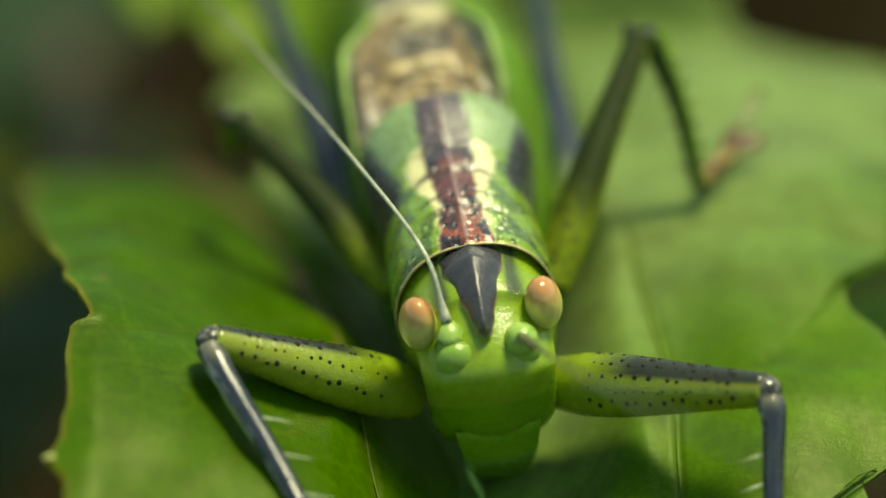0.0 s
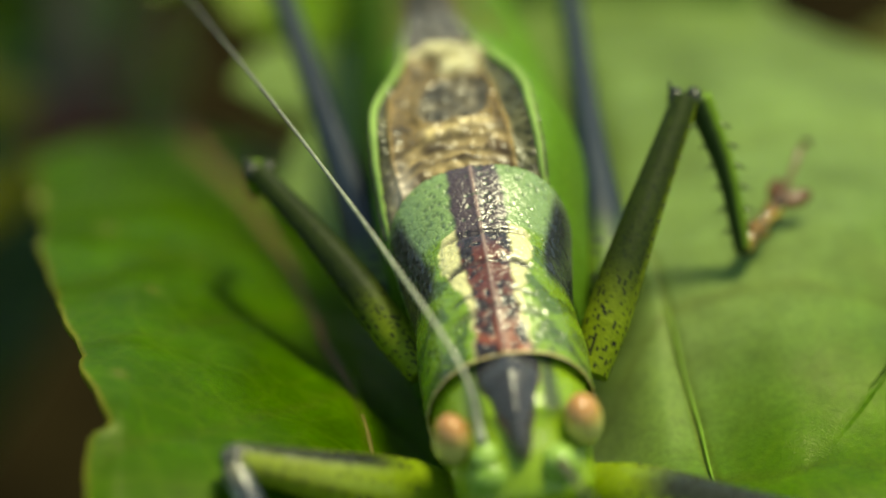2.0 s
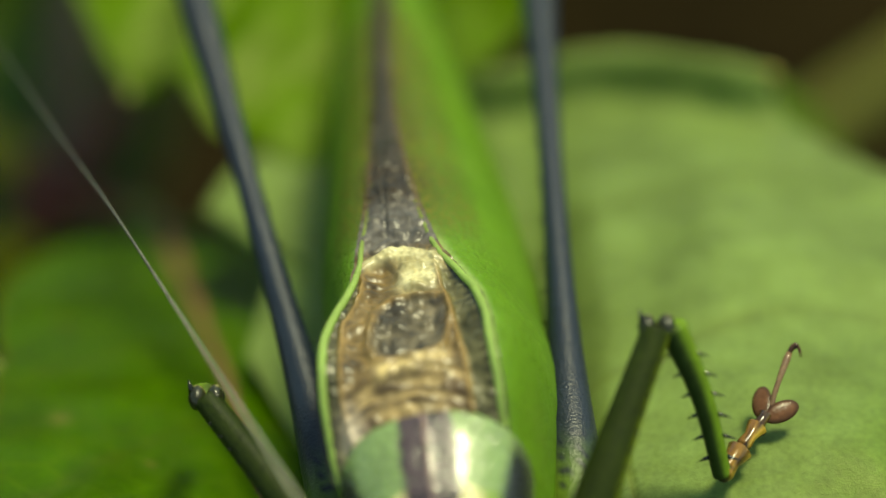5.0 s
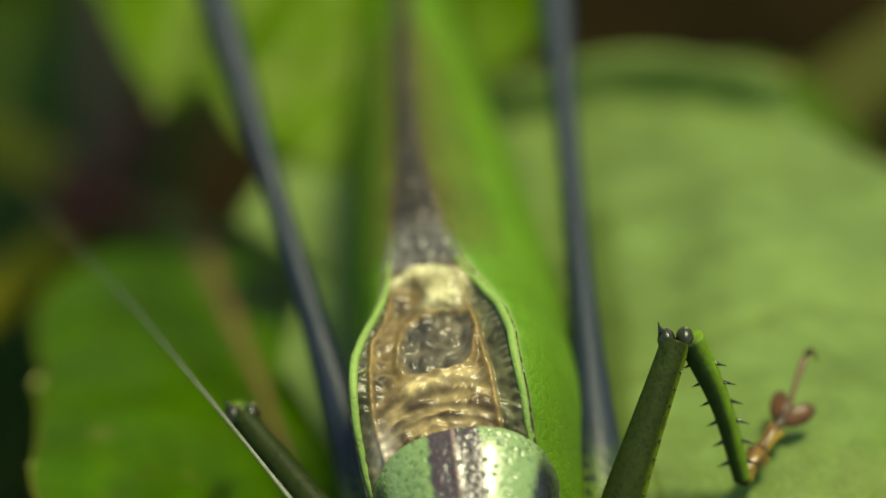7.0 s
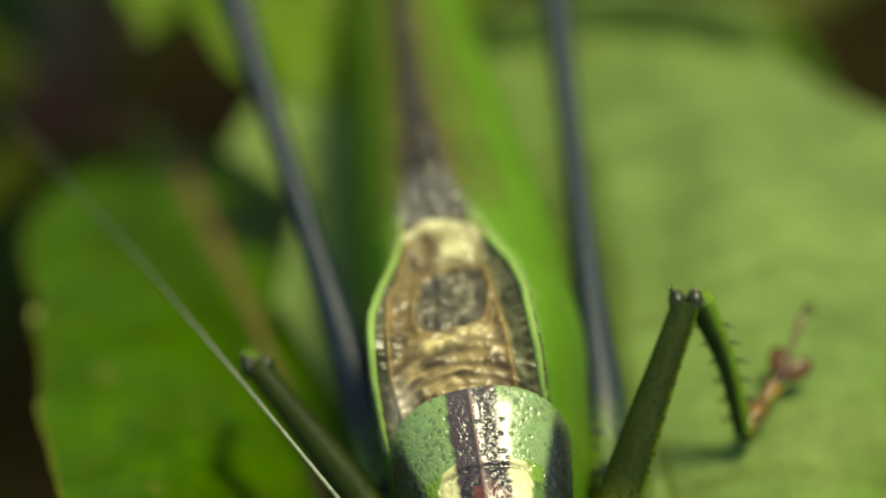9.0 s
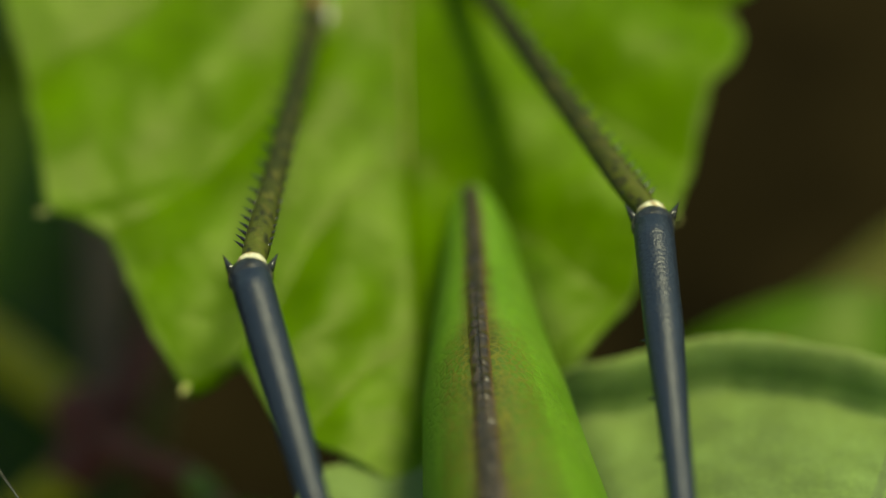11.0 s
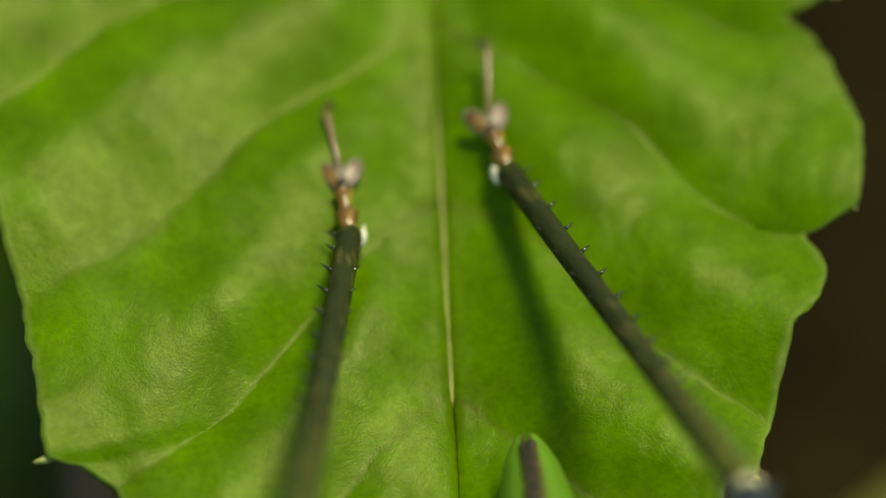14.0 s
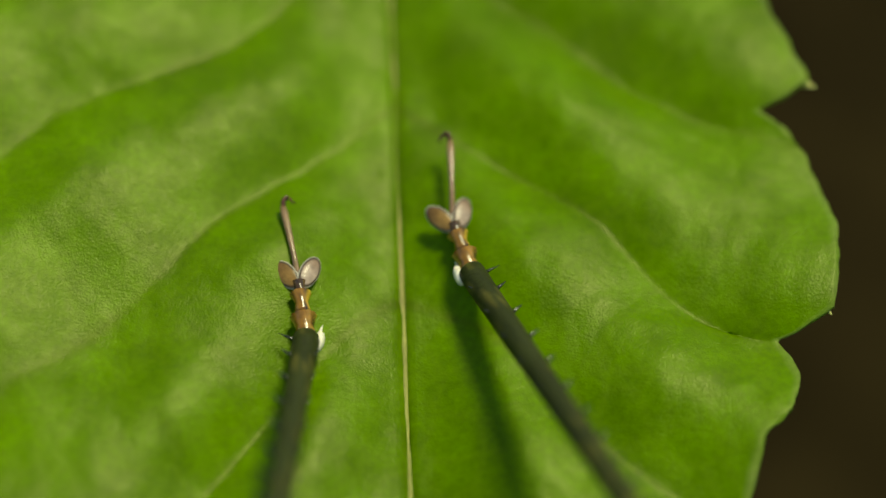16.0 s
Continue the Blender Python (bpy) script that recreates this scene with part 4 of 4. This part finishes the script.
# middle legs
for sgn, base, kn, ank, pad, claw in ((-1, (-2.4, 5.5, 4.8), (-7.25, 11.8, 7.8), (-7.5, 14.3, 5.4), None, None),
                                      (1, (2.5, 5.0, 5.0), (5.75, 11.4, 10.5), (7.65, 10.1, 5.85), (9.2, 12.3, 6.2), (9.9, 13.8, 7.1))):
    K = Vector(kn)
    P, r = limb([base, Vector(base).lerp(K, 0.5) + Vector((0, 0, 0.3)), K], [(0.9 if sgn > 0 else 0.8) * q for q in (0.62, 0.78, 0.74, 0.66, 0.58, 0.52, 0.48)], 150)
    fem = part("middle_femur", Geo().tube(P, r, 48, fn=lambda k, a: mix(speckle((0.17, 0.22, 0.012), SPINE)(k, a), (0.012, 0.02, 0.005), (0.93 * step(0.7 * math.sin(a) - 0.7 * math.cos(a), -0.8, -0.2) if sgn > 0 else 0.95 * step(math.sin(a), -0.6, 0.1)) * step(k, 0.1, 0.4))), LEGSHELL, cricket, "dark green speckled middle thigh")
    for k in range(9):
        g = Geo()
        f = 0.40 + 0.062 * k
        spines_on(g, P, (0.8 * sgn, -0.5, 0.25), f, f, 1, 0.10, r[int(f * 150)], SPINE, lean=0.6)
        part("spine", g, HORN, fem)
    for s_ in (-1, 1):
        g = Geo().ball(K + Vector((0.27 * s_, 0.1, 0.0)), (0.27, 0.40, 0.36), 16, 12, fn=lambda n: mix((0.022, 0.024, 0.010), (0.24, 0.21, 0.08), step(n.y + 0.7 * noise.noise((n.x * 3, n.y * 3, n.z * 3 + s_)), 0.35, 0.65)))
        part("knee_lobe", g, CUTICLE, fem)
    part("knee_spine", Geo().spike(K + Vector((-0.4, 0.1, 0.2)), K + Vector((-0.5, 0.35, 0.52)), 0.12, 8, SPINE), HORN, fem)
    K2 = K + Vector((0.42 if sgn > 0 else -0.05, 0.12, 0.0))
    T, rt = limb([K2, K2.lerp(Vector(ank), 0.5) + Vector((0.15 * sgn, 0, 0.12)), ank], [0.42, 0.38, 0.34, 0.31, 0.29, 0.28], 60)
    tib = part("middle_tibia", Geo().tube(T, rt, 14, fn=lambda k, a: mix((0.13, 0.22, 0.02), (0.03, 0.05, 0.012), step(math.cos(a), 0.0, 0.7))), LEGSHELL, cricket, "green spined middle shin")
    if pad:
        for s_ in (-1, 1):
            for k in range(6):
                g = Geo()
                f = 0.18 + 0.14 * k
                spines_on(g, T, (s_, -0.1, 0.15), f, f, 1, 0.42, 0.25, SPINE, lean=0.5)
                part("spine", g, HORN, tib)
        foot(ank, pad, claw, 1, True, up=(0, -0.1, 1))

# front legs
for sgn, base, kn, end in ((-1, (-1.9, 1.2, 3.6), (-7.8, -0.75, 6.85), (-4.75, -6.2, 3.3)), (1, (2.2, 1.0, 4.0), (8.05, -2.8, 5.85), (8.15, -5.6, 2.0))):
    K = Vector(kn)
    P, r = limb([base, Vector(base).lerp(K, 0.5) + Vector((0, -0.2, 0.1)), K], [0.75, 0.95, 0.95, 0.85, 0.72, 0.6, 0.5], 50)
    def front_col(k, a, sgn=sgn):
        col = mix((0.18, 0.25, 0.012), (0.23, 0.27, 0.02), step(k, 0.3, 0.8))
        return mix(col, (0.02, 0.022, 0.01), step(math.sin(a), 0.55 if sgn > 0 else 0.86, 0.8 if sgn > 0 else 0.98) * step(k, 0.2, 0.45))
    fem = part("front_femur", Geo().tube(P, r, 28, flat=1.0, fn=front_col), CUTICLE, cricket, "yellow-green black-dotted front thigh")
    specks = Geo()
    rnd = random.Random(5 + sgn)
    for row, (ang, count, big) in enumerate(((-0.1, 13, 0.075), (0.35, 16, 0.035), (0.8, 12, 0.07), (1.3, 15, 0.06), (1.75, 12, 0.08), (2.4, 14, 0.05), (3.0, 12, 0.07))):
        for q in range(count):
            f = 0.26 + 0.68 * (q + rnd.uniform(-0.3, 0.3)) / count
            i = int(f * 50)
            d = (P[i + 1] - P[i]).normalized()
            sd = d.cross(Vector((0, 0, 1))).normalized()
            tp = sd.cross(d)
            b = ang + rnd.uniform(-0.12, 0.12)
            nrm = math.cos(b) * sd + math.sin(b) * tp
            e = 1.6 * big * rnd.uniform(0.6, 1.15)
            specks.ball(P[i] + nrm * (r[i] - 0.7 * e), (e, e, e), 8, 6, SPINE)
    part("specks", specks, LEGSHELL, fem, "small raised black specks")["kind"] = "stuff"
    part("knee_lobe", Geo().ball(K, (0.46, 0.46, 0.43), 16, 12, fn=lambda n: mix((0.03, 0.03, 0.022), (0.2, 0.19, 0.15), step(noise.noise((n.x * 4, n.y * 4, n.z * 4)), 0.0, 0.25))), HORN, fem)
    T, rt = limb([K + Vector((0.05 * sgn, -0.25, -0.1)), K.lerp(Vector(end), 0.2) + Vector((0.12 * sgn, -0.2, 0.1)), K.lerp(Vector(end), 0.6), end], [0.4, 0.42, 0.36, 0.32, 0.3, 0.28, 0.26], 40)
    # the pale streak on the dark shin is a silvery highlight painted in
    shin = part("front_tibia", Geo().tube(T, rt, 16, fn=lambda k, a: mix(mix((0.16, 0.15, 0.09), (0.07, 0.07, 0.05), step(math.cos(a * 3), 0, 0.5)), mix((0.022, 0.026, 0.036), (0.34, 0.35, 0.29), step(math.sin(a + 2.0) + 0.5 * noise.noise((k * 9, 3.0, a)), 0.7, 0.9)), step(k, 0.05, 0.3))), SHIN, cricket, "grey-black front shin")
    for f in (0.5, 0.64, 0.8):
        g = Geo()
        spines_on(g, T, (-sgn, 0, 0.2), f, f, 1, 0.75, 0.28, (0.45, 0.50, 0.30), lean=0.5)
        part("spine", g, HORN, shin, "pale shin spine")

# antennae
def antenna(pts, label, root=None, base=(0.42, 0.42, 0.30)):
    P = smooth_line(pts, 90)
    r = [0.052 * (1 - k / 90) ** 0.8 + 0.024 + 0.10 * (1 - step(k, 0, 5)) for k in range(91)]
    return part("antenna", Geo().tube(P, r, 8, fn=lambda k, a: mix(mix(base, (0.07, 0.065, 0.05), step(k, 0.05, 0.7)), (0.02, 0.02, 0.015), 0.35 * (int(k * 180) % 2))), HORN, cricket, label, origin=root or pts[0])


left_antenna = antenna([at(-1.05, -0.6, 7.3), (-1.5, 0.5, 9.0), (-3.54, 4.35, 10.3), (-5.66, 8.45, 11.1), (-7.75, 12.7, 11.5), (-9.82, 17.2, 11.5), (-11.9, 21.8, 11.0), (-13.9, 26.7, 10.1), (-16, 31.6, 8.8)], "long thin banded antenna swept back over the body", root=at(-0.98, -1.55, 6.95))
right_antenna = antenna([at(0.98, -1.55, 6.95), (2.62, 3.4, 8.7), (4.24, 8.5, 9.8), (5.85, 13.7, 10.3), (7.45, 19.1, 10.3), (9.03, 24.7, 9.7), (10.6, 30.3, 8.5), (12.1, 36.2, 6.8)], "long thin banded antenna that flicks from front to back", base=(0.09, 0.085, 0.05))

# mouthparts
g = Geo().tube(smooth_line([face_at(-0.7, -0.7, 2.9), face_at(-1.0, -1.5, 2.5), face_at(-0.75, -2.1, 1.9), face_at(-0.55, -2.6, 1.1)], 16), [0.16, 0.15, 0.14, 0.13, 0.13, 0.12, 0.12, 0.12, 0.12, 0.12, 0.12, 0.12, 0.12, 0.12, 0.12, 0.13, 0.06], 8, (0.20, 0.36, 0.06))
part("palp", g, CUTICLE, cricket, "thin pale-green mouth feeler")


def swing(ob, turn):
    """The part's rest pose turned about its own root."""
    return Matrix.Translation(ob.location) @ turn.to_matrix().to_4x4()


def spun(x, y, z):
    """A small turn as a vector: its axis, and its angle in radians."""
    v = Vector((x, y, z))
    return Matrix.Rotation(v.length, 3, v).to_quaternion() if v.length else Matrix.Identity(3).to_quaternion()


def motions():
    # the left antenna sinks a little between 4.2 and 6.3 s and goes on feeling about
    sway = [(0.0, (0.02, -0.09, -0.03)), (2.0, (0.005, -0.045, -0.015)), (3.5, (0, 0, 0)), (4.4, (0, 0, 0)), (6.2, (-0.170, -0.090, 0.044)), (7.0, (-0.175, -0.090, 0.044)), (8.0, (-0.190, -0.085, 0.048)), (9.0, (-0.135, -0.130, 0.055)), (9.5, (-0.170, -0.065, 0.046)), (10.0, (-0.135, -0.085, 0.052)), (16.0, (-0.135, -0.085, 0.052))]
    walk(left_antenna, [(t, swing(left_antenna, spun(*v))) for t, v in sway])
    # the right one points ahead and flicks back between 9.4 and 9.5 s
    back, ahead, out = Vector((4.9, 15.2, 3.3)), Vector((0.30, -0.90, 0.30)), Vector((0.8, 0.05, 0.6))
    turned = [back.rotation_difference(v) for v in (ahead, ahead.normalized().lerp(out.normalized(), 0.5), out, out.normalized().lerp(back.normalized(), 0.5))]
    landed, settled = spun(-0.098, -0.166, -0.030), spun(-0.129, -0.184, -0.010)
    rows = [(0.0, turned[0]), (9.33, turned[0]), (9.37, turned[1]), (9.4, turned[2]), (9.43, turned[3]), (9.5, landed), (9.9, settled), (16.0, settled)]
    walk(right_antenna, [(t, swing(right_antenna, q)) for t, q in rows])


motions()
